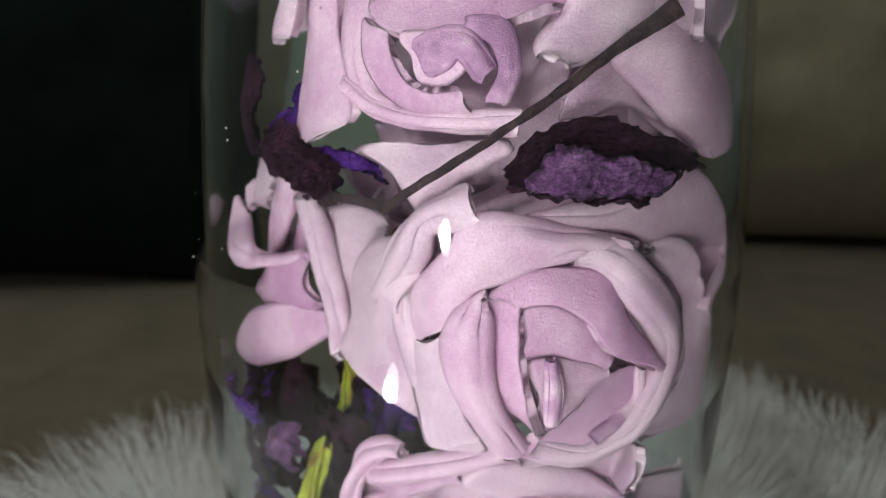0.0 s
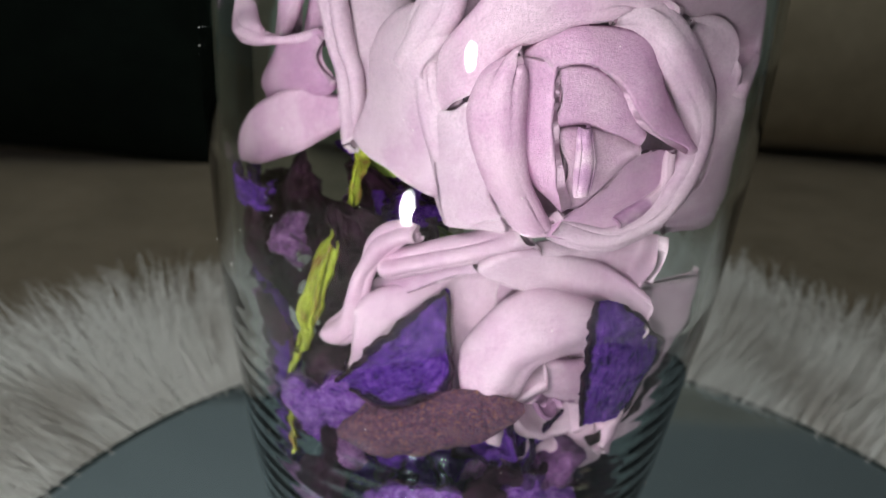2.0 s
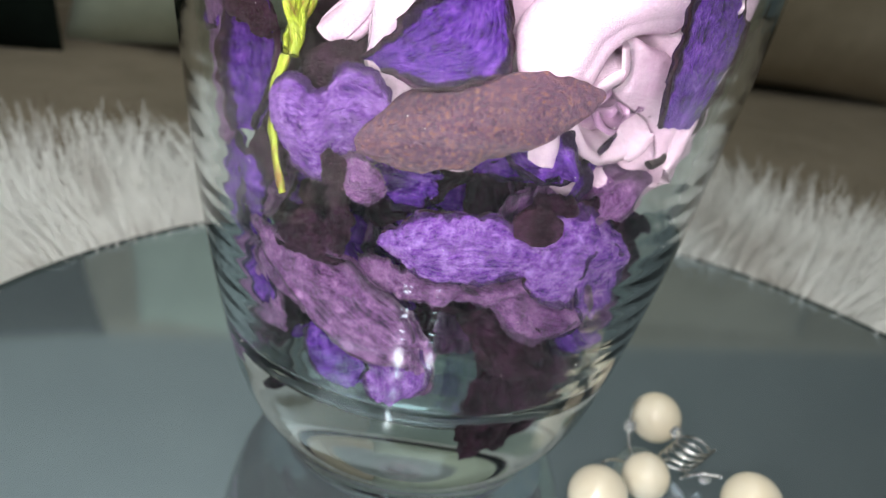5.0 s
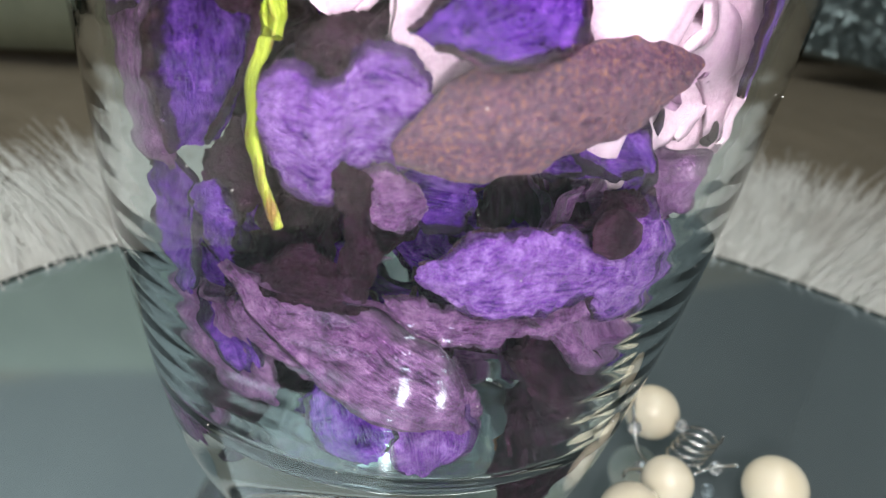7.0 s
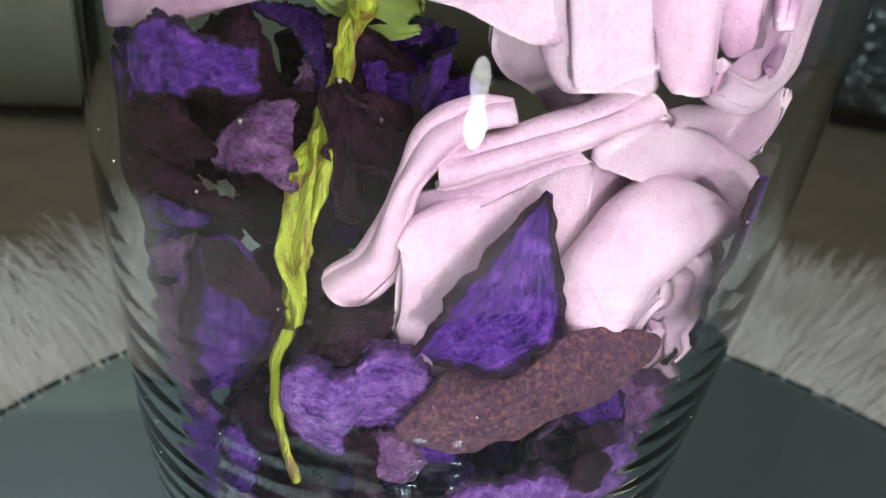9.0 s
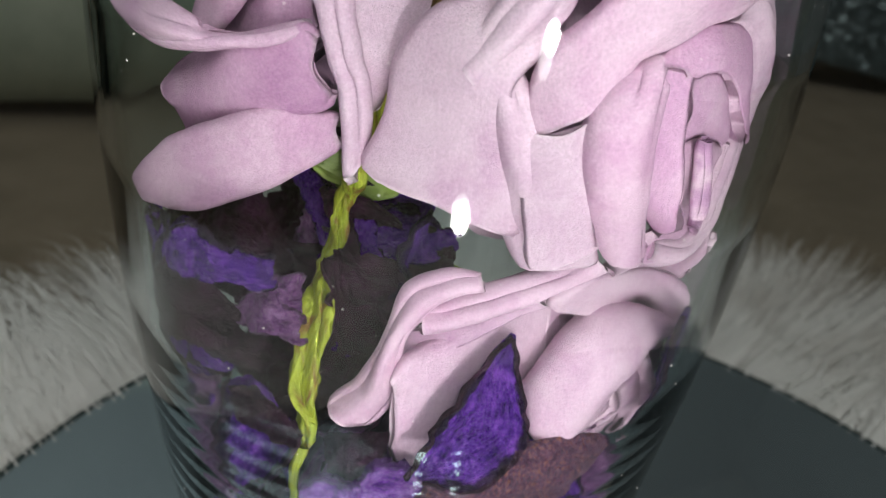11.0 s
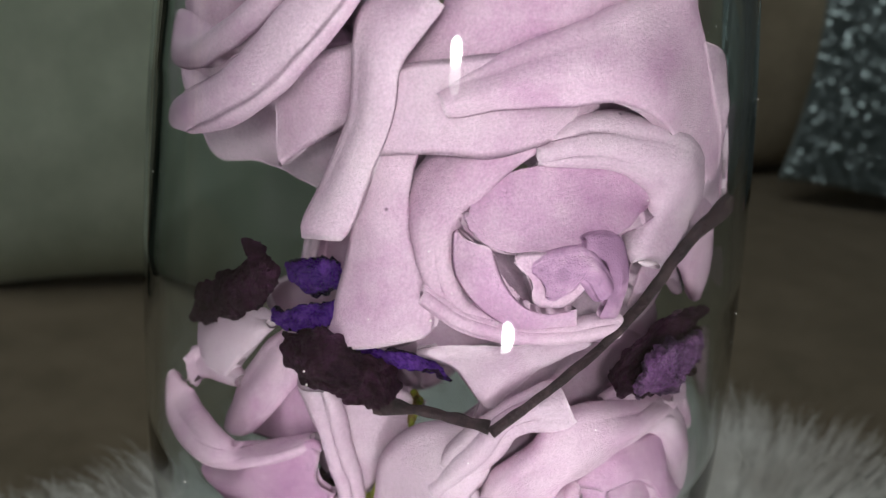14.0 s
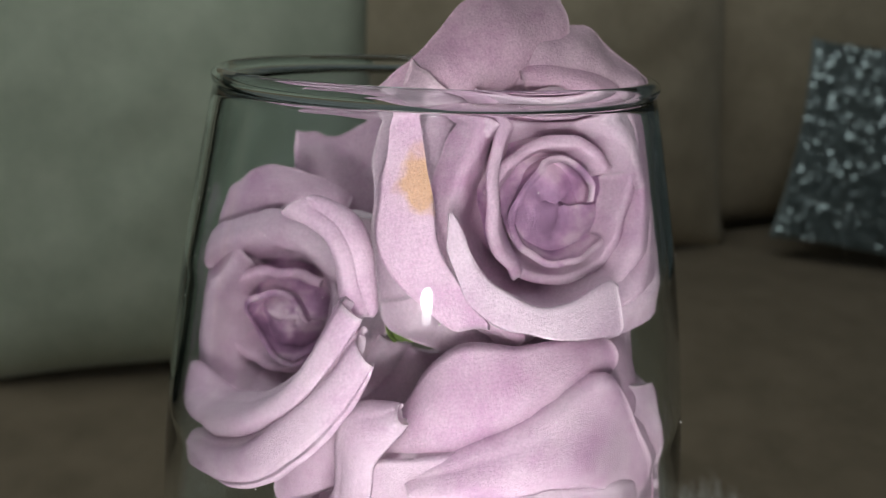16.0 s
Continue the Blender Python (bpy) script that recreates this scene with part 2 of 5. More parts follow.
# ---- mesh helpers ----
def mesh_object(name, verts, faces, material, parent=None, label="", smooth=True, uv=None):
    me = bpy.data.meshes.new(name)
    me.from_pydata([tuple(v) for v in verts], [], [tuple(f) for f in faces])
    me.materials.append(material)
    me.polygons.foreach_set("use_smooth", [smooth] * len(me.polygons))
    if uv is not None:
        layer = me.uv_layers.new(name="grid")
        index = np.zeros(len(me.loops), int)
        me.loops.foreach_get("vertex_index", index)
        layer.data.foreach_set("uv", np.asarray(uv, float)[index].ravel())
    me.update()
    ob = new(name, me)
    if parent is not None:
        ob.parent = parent
    if label:
        tagged(ob, label)
    return ob


def thing(name, label, category, group="", kind=""):
    return tagged(new(name), label, category, group, kind)


def grid_faces(nu, nv, closed=False, start=0):
    faces = []
    for i in range(nu if closed else nu - 1):
        j = (i + 1) % nu
        for k in range(nv - 1):
            faces.append((start + i * nv + k, start + j * nv + k, start + j * nv + k + 1, start + i * nv + k + 1))
    return faces


def sheet(points, thick):
    """A closed skin of that thickness round a grid of points, with a rounded rim."""
    p = np.asarray(points, float)
    nu, nv = p.shape[:2]
    du, dv = np.gradient(p, axis=0), np.gradient(p, axis=1)
    n = np.cross(du, dv)
    n /= np.linalg.norm(n, axis=2, keepdims=True) + 1e-12
    t = np.broadcast_to(np.asarray(thick, float), (nu, nv))[..., None] / 2
    a, b = p + n * t, p - n * t
    verts = np.concatenate([a.reshape(-1, 3), b.reshape(-1, 3)])
    m = nu * nv
    faces = grid_faces(nu, nv)
    faces += [(f[3] + m, f[2] + m, f[1] + m, f[0] + m) for f in grid_faces(nu, nv)]
    edge = [i * nv for i in range(nu)] + [(nu - 1) * nv + k for k in range(1, nv)]
    edge += [i * nv + nv - 1 for i in range(nu - 2, -1, -1)] + [k for k in range(nv - 2, 0, -1)]
    faces += [(edge[i], edge[(i + 1) % len(edge)], edge[(i + 1) % len(edge)] + m, edge[i] + m) for i in range(len(edge))]
    faces = [f[::-1] if i >= 0 else f for i, f in enumerate(faces)]
    return verts, faces


def sheet_uv(nu, nv):
    u, v = np.meshgrid(np.linspace(0, 1, nu), np.linspace(0, 1, nv), indexing="ij")
    one = np.stack([u.ravel(), v.ravel()], 1)
    return np.vstack([one, one])


def smooth_noise(p, scale, seed):
    q = p.reshape(-1, 3) * scale + seed * 7.31
    return np.array([noise.noise_vector(Vector(v)) for v in q]).reshape(p.shape)


def catmull(points, n):
    """n points on a smooth line through the given ones."""
    p = np.asarray(points, float)
    p = np.vstack([2 * p[0] - p[1], p, 2 * p[-1] - p[-2]])
    s = np.linspace(0, len(p) - 3 - 1e-9, n)
    i = s.astype(int)
    t = (s - i)[:, None]
    a, b, c, d = p[i], p[i + 1], p[i + 2], p[i + 3]
    return 0.5 * (2 * b + (c - a) * t + (2 * a - 5 * b + 4 * c - d) * t * t + (3 * b - a - 3 * c + d) * t ** 3)


def tube(points, radii, sides=8, n=40, flat=1.0, twist=0.0):
    c = catmull(points, n)
    r = np.interp(np.linspace(0, 1, n), np.linspace(0, 1, len(radii)), radii)
    tan = np.gradient(c, axis=0)
    tan /= np.linalg.norm(tan, axis=1, keepdims=True) + 1e-12
    ref = np.array([0.31, 0.22, 0.92]) if abs(tan[0, 2]) < 0.8 else np.array([0.95, 0.2, 0.1])
    x = np.cross(tan, ref)
    x /= np.linalg.norm(x, axis=1, keepdims=True)
    y = np.cross(tan, x)
    verts = []
    for k in range(sides):
        a = 2 * math.pi * k / sides + twist * np.linspace(0, 1, n)
        verts.append(c + r[:, None] * (np.cos(a)[:, None] * x + flat * np.sin(a)[:, None] * y))
    v = np.array(verts)
    faces = grid_faces(sides, n, True)
    flatv = v.reshape(-1, 3)
    faces.append([k * n for k in range(sides)])
    faces.append([k * n + n - 1 for k in range(sides)][::-1])
    return flatv, faces


def lathe(profile, sides=96):
    """Skin of revolution round z through (radius, height) rows."""
    verts = []
    for k in range(sides):
        a = 2 * math.pi * k / sides
        verts += [(r * math.cos(a), r * math.sin(a), z) for r, z in profile]
    return verts, grid_faces(sides, len(profile), True)


def ball(c, r, sides=20, rings=12):
    rows = [(max(r * math.sin(math.pi * i / rings), 1e-6), -r * math.cos(math.pi * i / rings)) for i in range(rings + 1)]
    v, f = lathe(rows, sides)
    return [(x + c[0], y + c[1], z + c[2]) for x, y, z in v], f


# ---- the room ----
def box(name, lo, hi, material, label, category, bevel=0.0, kind=""):
    bm = bmesh.new()
    bmesh.ops.create_cube(bm, size=1)
    for v in bm.verts:
        v.co = Vector([lo[i] + (v.co[i] + 0.5) * (hi[i] - lo[i]) for i in range(3)])
    if bevel:
        bmesh.ops.bevel(bm, geom=list(bm.edges), offset=bevel, segments=5, affect="EDGES", profile=0.6)
    me = bpy.data.meshes.new(name)
    bm.to_mesh(me)
    bm.free()
    me.materials.append(material)
    if bevel:
        me.polygons.foreach_set("use_smooth", [True] * len(me.polygons))
    return tagged(new(name, me), label, category, kind=kind)


box("floor", (-2.2, -2.2, -0.55), (2.2, 1.5, -0.45), FLOOR, "brown wooden floor of a dim living room", "floor", kind="structure")
box("ceiling", (-2.2, -2.2, 1.9), (2.2, 1.5, 2.0), CEILING, "plain pale grey painted ceiling", "ceiling", kind="structure")
box("wall_north", (-2.2, 1.2, -0.45), (2.2, 1.3, 1.9), WALL, "plain grey-green painted wall behind the sofa", "wall", kind="structure")
box("wall_south", (-2.2, -2.3, -0.45), (2.2, -2.2, 1.9), WALL, "plain grey-green painted wall", "wall", kind="structure")
box("wall_west", (-2.3, -2.2, -0.45), (-2.2, 1.2, 1.9), WALL, "plain grey-green painted wall", "wall", kind="structure")
box("wall_east", (2.2, -2.2, -0.45), (2.3, 1.2, 1.9), WALL, "plain grey-green painted wall", "wall", kind="structure")

# ---- sofa ----
sofa = thing("sofa", "beige-brown fabric sofa with deep seat", "sofa")


def adopt(ob, parent, label=""):
    ob.parent = parent
    for key in ("label", "category", "kind", "group"):
        if key in ob:
            del ob[key]
    if label:
        ob["label"] = label
    return ob


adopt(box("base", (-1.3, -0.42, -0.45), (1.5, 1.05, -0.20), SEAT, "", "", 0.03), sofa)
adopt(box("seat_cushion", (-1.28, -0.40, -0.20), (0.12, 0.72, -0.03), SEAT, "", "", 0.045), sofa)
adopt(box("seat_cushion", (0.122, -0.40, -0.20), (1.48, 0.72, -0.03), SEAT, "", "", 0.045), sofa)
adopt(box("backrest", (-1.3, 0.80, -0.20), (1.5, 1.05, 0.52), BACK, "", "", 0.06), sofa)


def pillow(w, h, d, n=34, puff=0.55, seed=1):
    """Stuffed square cushion, w wide, h high, d deep, its lower edge at the origin."""
    verts, faces = [], []
    for side in (1, -1):
        start = len(verts)
        for i in range(n):
            for k in range(n):
                u, v = 2 * i / (n - 1) - 1, 2 * k / (n - 1) - 1
                e = (max(0.0, 1 - u * u) * max(0.0, 1 - v * v)) ** puff
                pinch_u, pinch_v = 1 - 0.07 * (1 - v * v) * abs(u) ** 3, 1 - 0.07 * (1 - u * u) * abs(v) ** 3
                q = noise.noise(Vector((u * 1.7 + seed, v * 1.7, side * 3.0)))
                q += 0.5 * noise.noise(Vector((u * 4.5 + seed, v * 4.5, side * 5.0)))
                verts.append((u * pinch_u * w / 2, -side * (d / 2 * e * (1 + 0.12 * q) + 0.002), (v * pinch_v + 1) * h / 2))
        f = grid_faces(n, n, False, start)
        faces += f if side > 0 else [g[::-1] for g in f]
    m = n * n
    ring = [i * n for i in range(n)] + [(n - 1) * n + k for k in range(1, n)]
    ring += [i * n + n - 1 for i in range(n - 2, -1, -1)] + [k for k in range(n - 2, 0, -1)]
    faces += [(ring[(i + 1) % len(ring)], ring[i], ring[i] + m, ring[(i + 1) % len(ring)] + m) for i in range(len(ring))]
    return verts, faces


def cushion(name, w, h, d, material, at, lean, turn, label, seed):
    ob = thing(name, label, "cushion", "cushions on the sofa")
    mesh_object("cover", *pillow(w, h, d, seed=seed), material, ob)
    ob.matrix_world = pose(*at, -lean, 0, turn)
    return ob


cushion("cushion", 0.46, 0.42, 0.15, BLACK, (-0.44, 0.46, -0.035), 16, 6, "black fabric cushion leaning on the sofa back", 3)
cushion("cushion", 0.40, 0.44, 0.14, SAGE, (-0.03, 0.50, -0.035), 16, -12, "pale sage-grey fabric cushion on the sofa", 5)
cushion("back_cushion", 0.62, 0.46, 0.16, BACK, (0.46, 0.66, -0.035), 10, -4, "dark beige sofa back cushion", 7)
cushion("back_cushion", 0.66, 0.46, 0.16, BACK, (1.12, 0.70, -0.035), 10, -8, "dark beige sofa back cushion", 9)
sequin = cushion("sequin_cushion", 0.32, 0.29, 0.12, SEQUIN_BASE, (0.90, 0.47, -0.020), 22, -32, "silver sequin cushion glittering on the sofa", 11)


def sequins(parent, w, h, d):
    rng = random.Random(5)
    verts, faces = [], []
    for i in range(58):
        for k in range(58):
            u, v = -0.95 + 1.9 * i / 57, -0.95 + 1.9 * (k + 0.5 * (i % 2)) / 58
            e = (max(0.0, 1 - u * u) * max(0.0, 1 - v * v)) ** 0.55
            c = Vector((u * w / 2, -(d / 2 * e * 1.06 + 0.006), (v + 1) * h / 2))
            t = Euler((radians(90 + rng.gauss(0, 7)), radians(rng.gauss(0, 7)), radians(rng.gauss(0, 10)))).to_matrix()
            s = len(verts)
            verts += [c + t @ Vector((0.0031 * math.cos(a * math.pi / 3), 0.0031 * math.sin(a * math.pi / 3), 0)) for a in range(6)]
            faces.append(tuple(range(s, s + 6)))
    tagged(mesh_object("sequin_field", verts, faces, SEQUIN, parent, "overlapping round silver sequins", False), kind="stuff")


sequin.matrix_world = sequin.matrix_world @ pose(0, 0, 0, 0, 9, 0)
sequins(sequin, 0.32, 0.29, 0.12)

# ---- fur throw, mirror tray ----
TRAY = (0.03, -0.03)
TRAY_R = 0.165


def fur_reach(a):
    return 0.245 + 0.025 * math.sin(2 * a + 0.6) + 0.012 * math.sin(5 * a + 1.0)


def fur_throw():
    ob = thing("fur_throw", "white long-haired fur throw with brown-tipped edge under the tray", "throw")
    verts, faces = [], []
    for k in range(72):
        a = 2 * math.pi * k / 72
        r = fur_reach(a) - 0.03
        for s, z in ((0.02, -0.0065), (0.5, -0.0065), (0.85, -0.008), (1.0, -0.016), (1.0, -0.0290), (0.02, -0.0290)):
            verts.append((TRAY[0] + r * s * math.cos(a), TRAY[1] + r * s * math.sin(a), z))
    mesh_object("hide", verts, grid_faces(72, 6, True), HIDE, ob)
    rng = random.Random(8)
    for name, material, count, lo in (("white_hair", FUR, 38000, 0.0), ("brown_hair", FUR_DARK, 6000, 0.88)):
        verts, faces = [], []
        for _ in range(count):
            a = rng.uniform(0, 2 * math.pi)
            edge = fur_reach(a) - 0.025
            r = edge - (edge - 0.150) * rng.random() * (1 - lo)
            if r < 0.150:
                continue
            x, y = TRAY[0] + r * math.cos(a), TRAY[1] + r * math.sin(a)
            lean = noise.noise_vector(Vector((x * 14, y * 14, 0.3)))
            head = a + 0.8 * lean.x + rng.gauss(0, 0.16)
            length = rng.uniform(0.035, 0.080) * (1 if r > 0.17 else 0.75)
            rise = length * (0.34 + 0.16 * lean.y + rng.gauss(0, 0.06))
            w = rng.uniform(0.00012, 0.00026)
            dx, dy = math.cos(head), math.sin(head)
            z0 = -0.008 if r < edge - 0.02 else -0.016
            s = len(verts)
            for q, z, wide in ((0.0, 0.0, 1.0), (0.4, 0.72, 0.9), (0.75, 1.0, 0.6)):
                px, py, pz = x + dx * length * q, y + dy * length * q, z0 + max(rise, 0.003) * z
                verts += [(px - dy * w * wide, py + dx * w * wide, pz), (px + dy * w * wide, py - dx * w * wide, pz)]
            verts.append((x + dx * length, y + dy * length, z0 + max(rise, 0.003) * 0.85))
            faces += [(s, s + 1, s + 3, s + 2), (s + 2, s + 3, s + 5, s + 4), (s + 4, s + 5, s + 6)]
        tagged(mesh_object(name, verts, faces, material, ob), kind="stuff")


fur_throw()


def mirror_tray():
    ob = thing("mirror_tray", "round frameless mirror tray lying on the fur", "tray")
    R = TRAY_R
    mesh_object("plate", *lathe([(0.0001, -0.0002), (R - 0.0030, -0.0002), (R - 0.0029, -0.0058), (0.0001, -0.0058)], 160), MIRROR, ob, smooth=False)
    mesh_object("edge", *lathe([(R - 0.0029, -0.0002), (R - 0.0010, 0.0004), (R, -0.0008), (R, -0.0046), (R - 0.0016, -0.0058)], 160), BEVEL, ob,
                "dark ground glass edge")
    ob.location = (*TRAY, 0)


mirror_tray()

# ---- the vase ----
OUTER = [(0.0300, 0.0), (0.0318, 0.0006), (0.0345, 0.006), (0.0385, 0.012), (0.0418, 0.020), (0.0448, 0.032), (0.0478, 0.047), (0.0505, 0.064), (0.0526, 0.083),
         (0.0549, 0.105), (0.0561, 0.130), (0.0562, 0.152), (0.0545, 0.182), (0.0513, 0.212), (0.0466, 0.240), (0.0412, 0.264), (0.0398, 0.2695)]
WALL_T = 0.0020
BASE_T = 0.022


def outer_radius(z):
    return np.interp(z, [q[1] for q in OUTER], [q[0] for q in OUTER])


def inner_radius(z):
    return outer_radius(z) - WALL_T - np.interp(z, [0.02, 0.05, 0.10, 0.14], [0.0024, 0.0020, 0.0008, 0.0])


def vase():
    out = [tuple(q) for q in catmull(OUTER, 70)]
    out[0] = (0.0300, 0.0)
    rim = [(0.0392, 0.2697), (0.0378, 0.2697)]
    inner = []
    for z in np.linspace(0.2690, BASE_T + 0.012, 200):
        wave = 0.00005 * max(0.0, 1 - abs(z - 0.06) / 0.055) * math.sin(z * 2 * math.pi / 0.0046)
        inner.append((float(inner_radius(z)) + wave, z))
    r = inner[-1][0]
    inner += [(r * math.cos(a) * 0.86 + r * 0.14 * math.cos(a), BASE_T + 0.012 * (1 - math.sin(a))) for a in np.linspace(0.15, 1.45, 9)]
    ring = [(0.0001, BASE_T)]
    foot = [(0.0001, 0.0022), (0.022, 0.0020), (0.0275, 0.0008)]
    ob = thing("glass_vase", "tall clear glass vase bulging in the middle, filled with lilac roses", "vase")
    body = mesh_object("glass_body", *lathe(foot + out + rim + inner + ring, 128), GLASS, ob)
    body.visible_shadow = False
    bead = [(0.0385 + 0.0016 * math.cos(a), 0.2714 + 0.0016 * math.sin(a)) for a in np.linspace(0, 2 * math.pi, 17)]
    lip = mesh_object("rim", *lathe(bead, 128), GLASS, ob, "rounded clear glass rim")
    lip.visible_shadow = False
    rng = random.Random(21)
    verts, faces = [], []
    for _ in range(420):
        z, a, r = rng.uniform(0.03, 0.26), rng.uniform(0, 2 * math.pi), abs(rng.gauss(0.00004, 0.00005)) + 0.00003
        q = float(outer_radius(z)) + 0.0001
        v, f = ball((q * math.cos(a), q * math.sin(a), z), r, 5, 3)
        faces += [tuple(i + len(verts) for i in g) for g in f]
        verts += v
    tagged(mesh_object("dust", verts, faces, FUR, ob, "fine white dust specks on the glass"), kind="stuff")
    return ob


vase()


def inside(p, gap=0.0010):
    """Press points against the inner wall of the vase where they would pass through it."""
    p = np.asarray(p, float)
    rho = np.hypot(p[..., 0], p[..., 1])
    lim = inner_radius(p[..., 2]) - gap
    lim = np.where(p[..., 2] > 0.272, 9.0, lim)
    soft = 0.0014
    over = rho - (lim - soft)
    new_rho = np.where(over > 0, lim - soft + soft * (1 - np.exp(-np.maximum(over, 0) / soft)), rho)
    s = new_rho / np.maximum(rho, 1e-6)
    q = p.copy()
    q[..., 0] *= s
    q[..., 1] *= s
    return q


# ---- roses ----
def face_frame(at, azimuth, elevation, roll=0.0):
    """Axes of a flower at a place: x to its right and y up as one looks into it, z out of it. Azimuth 0 faces -y."""
    a, e = radians(azimuth), radians(elevation)
    z = Vector((math.sin(a) * math.cos(e), -math.cos(a) * math.cos(e), math.sin(e)))
    x = Vector((0, 0, 1)).cross(z).normalized()
    m = Matrix((x, z.cross(x), z)).transposed().to_4x4()
    return Matrix.Translation(at) @ m @ pose(0, 0, 0, 0, 0, roll)


def place(points, m):
    p = np.asarray(points, float)
    a = np.array(m)
    return p @ a[:3, :3].T + a[:3, 3]


def rose_petal(a, w, r0, r1, z0, z1, reach, drop, tip=0.0, tu=0.0, side=0.25, skew=0.06, flat=0.3, nu=32, nv=26):
    """Petal of a foam rose: from radius r0 at depth z0 up to a crest r1, z1 and out over it. Lengths in millimetres, angles in degrees."""
    pts = np.zeros((nu, nv, 3))
    for i in range(nu):
        u = 2 * i / (nu - 1) - 1
        k = 1 - side * abs(u) ** 2.5
        t = 1 + tip * math.exp(-((u - tu) / 0.28) ** 2)
        re, dr, zt = reach * t * (0.55 + 0.45 * k), drop * (0.6 + 0.4 * t), z0 + (z1 - z0) * k
        c = 1 + skew * u + flat * (math.cos(radians(min(w, 60) * 0.6)) / math.cos(radians(min(w, 60) * 0.92 * u)) - 1)
        r1, keep = r1 * c, r1
        prof = catmull([(r0, z0), (r0 + (r1 - r0) * 0.62, z0 + (zt - z0) * 0.45), (r1, zt - abs(reach) * 0.08),
                        (r1 + re * 0.55, zt - dr * 0.12), (r1 + re, zt - dr)], nv)
        r1 = keep
        ang = radians(a + w * u)
        pts[i, :, 0] = prof[:, 0] * math.cos(ang)
        pts[i, :, 1] = prof[:, 0] * math.sin(ang)
        pts[i, :, 2] = prof[:, 1]
    return pts * 0.001


def bud_spiral(turns, r_in, r_out, height, nu=60, nv=8):
    pts = np.zeros((nu, nv, 3))
    for i in range(nu):
        s = i / (nu - 1)
        a = 2 * math.pi * turns * s
        r = r_in + (r_out - r_in) * s
        for k in range(nv):
            v = k / (nv - 1)
            pts[i, k] = (r * (0.72 + 0.28 * v) * math.cos(a), r * (0.72 + 0.28 * v) * math.sin(a), -height + height * v * (1 + 0.12 * math.sin(3 * a)))
    return pts * 0.001


def fold_petal(upper, lower, roll_a, roll_b, bulge, nu=36):
    """Petal between two edge lines, bulging outwards, with its edges rolled back by those radii."""
    a, b = catmull(upper, nu) * 0.001, catmull(lower, nu) * 0.001
    ra, rb, bulge = roll_a * 0.001, roll_b * 0.001, bulge * 0.001
    pts = []
    for i in range(nu):
        d = b[i] - a[i]
        span = np.linalg.norm(d)
        d = d / span
        mid = (a[i] + b[i]) / 2
        o = np.array([mid[0], mid[1], 0.0])
        o -= d * (o @ d)
        o /= np.linalg.norm(o) + 1e-9
        near = min(1.0, min(i, nu - 1 - i) / (nu - 1) / 0.07)
        trim = span * 0.14 * (1 - math.sqrt(1 - (1 - near) ** 2))
        a[i], b[i], span = a[i] + d * trim, b[i] - d * trim, span - 2 * trim
        ease = min(1.0, 0.35 + 1.3 * math.sin(math.pi * i / (nu - 1)))
        qa, qb = min(ra, span * 0.3) * ease, min(rb, span * 0.3) * ease
        row = []
        for t in np.linspace(2.9, 0, 9):
            row.append(a[i] + d * qa - o * qa + qa * (-d * math.sin(t) + o * math.cos(t)) if qa > 1e-5 else a[i] + d * 1e-5 * (3 - t))
        for v in np.linspace(0, 1, 12)[1:-1]:
            row.append(a[i] + d * (qa + (span - qa - qb) * v) + o * bulge * math.sin(math.pi * v))
        for t in np.linspace(0, 2.9, 9):
            row.append(b[i] - d * qb - o * qb + qb * (d * math.sin(t) + o * math.cos(t)) if qb > 1e-5 else b[i] + d * 1e-5 * (t - 3))
        pts.append(row)
    return np.array(pts)


def bud_dome(r, h, seed, nu=30, nv=16):
    """Folded heart of a foam rose: a creased dome r wide and h high."""
    pts = np.zeros((nu, nv, 3))
    for i in range(nu):
        a = 2 * math.pi * i / (nu - 1)
        for k in range(nv):
            v = k / (nv - 1)
            c = Vector((math.cos(a) * v, math.sin(a) * v, seed))
            crease = 0.22 * noise.noise(c * 2.3) + 0.18 * abs(math.sin(a * 1.5 + 2.4 * v + seed))
            rr = r * v * (1 + 0.12 * math.sin(3 * a + seed))
            pts[i, k] = (rr * math.cos(a), rr * math.sin(a), -h * 0.4 - h * v * v + h * crease * (1 - 0.5 * v))
    return pts * 0.001


def rose(m, petals, seed, label, bud=None, thick=0.0017, folds=(), wide=1.0):
    ob = thing("rose", label, "artificial rose", "roses in the vase")
    made = [("petal", rose_petal(*p), FOAM) for p in petals]
    if bud:
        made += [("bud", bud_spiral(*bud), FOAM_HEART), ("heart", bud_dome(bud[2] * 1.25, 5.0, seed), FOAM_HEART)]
    made = [(name, pts * (wide if name != "petal" or np.hypot(pts[16, 20, 0], pts[16, 20, 1]) < 0.0165 else 1.0), material) for name, pts, material in made]
    made = [(name, place(pts, m), material, 1.0) for name, pts, material in made]
    made += [("petal", pts, material, 0.4) for pts, material in folds]
    for k, (name, q, material, lumps) in enumerate(made):
        q = q + 0.0016 * lumps * smooth_noise(q, 70, seed + k * 0.37) + 0.0006 * lumps * smooth_noise(q, 260, seed + k)
        v = inside(q)
        verts, faces = sheet(v, thick if name == "petal" and material is not FOAM_HEART else 0.0012)
        mesh_object(name, inside(verts, 0.0006), faces, material, ob, uv=sheet_uv(*v.shape[:2]))
    return ob


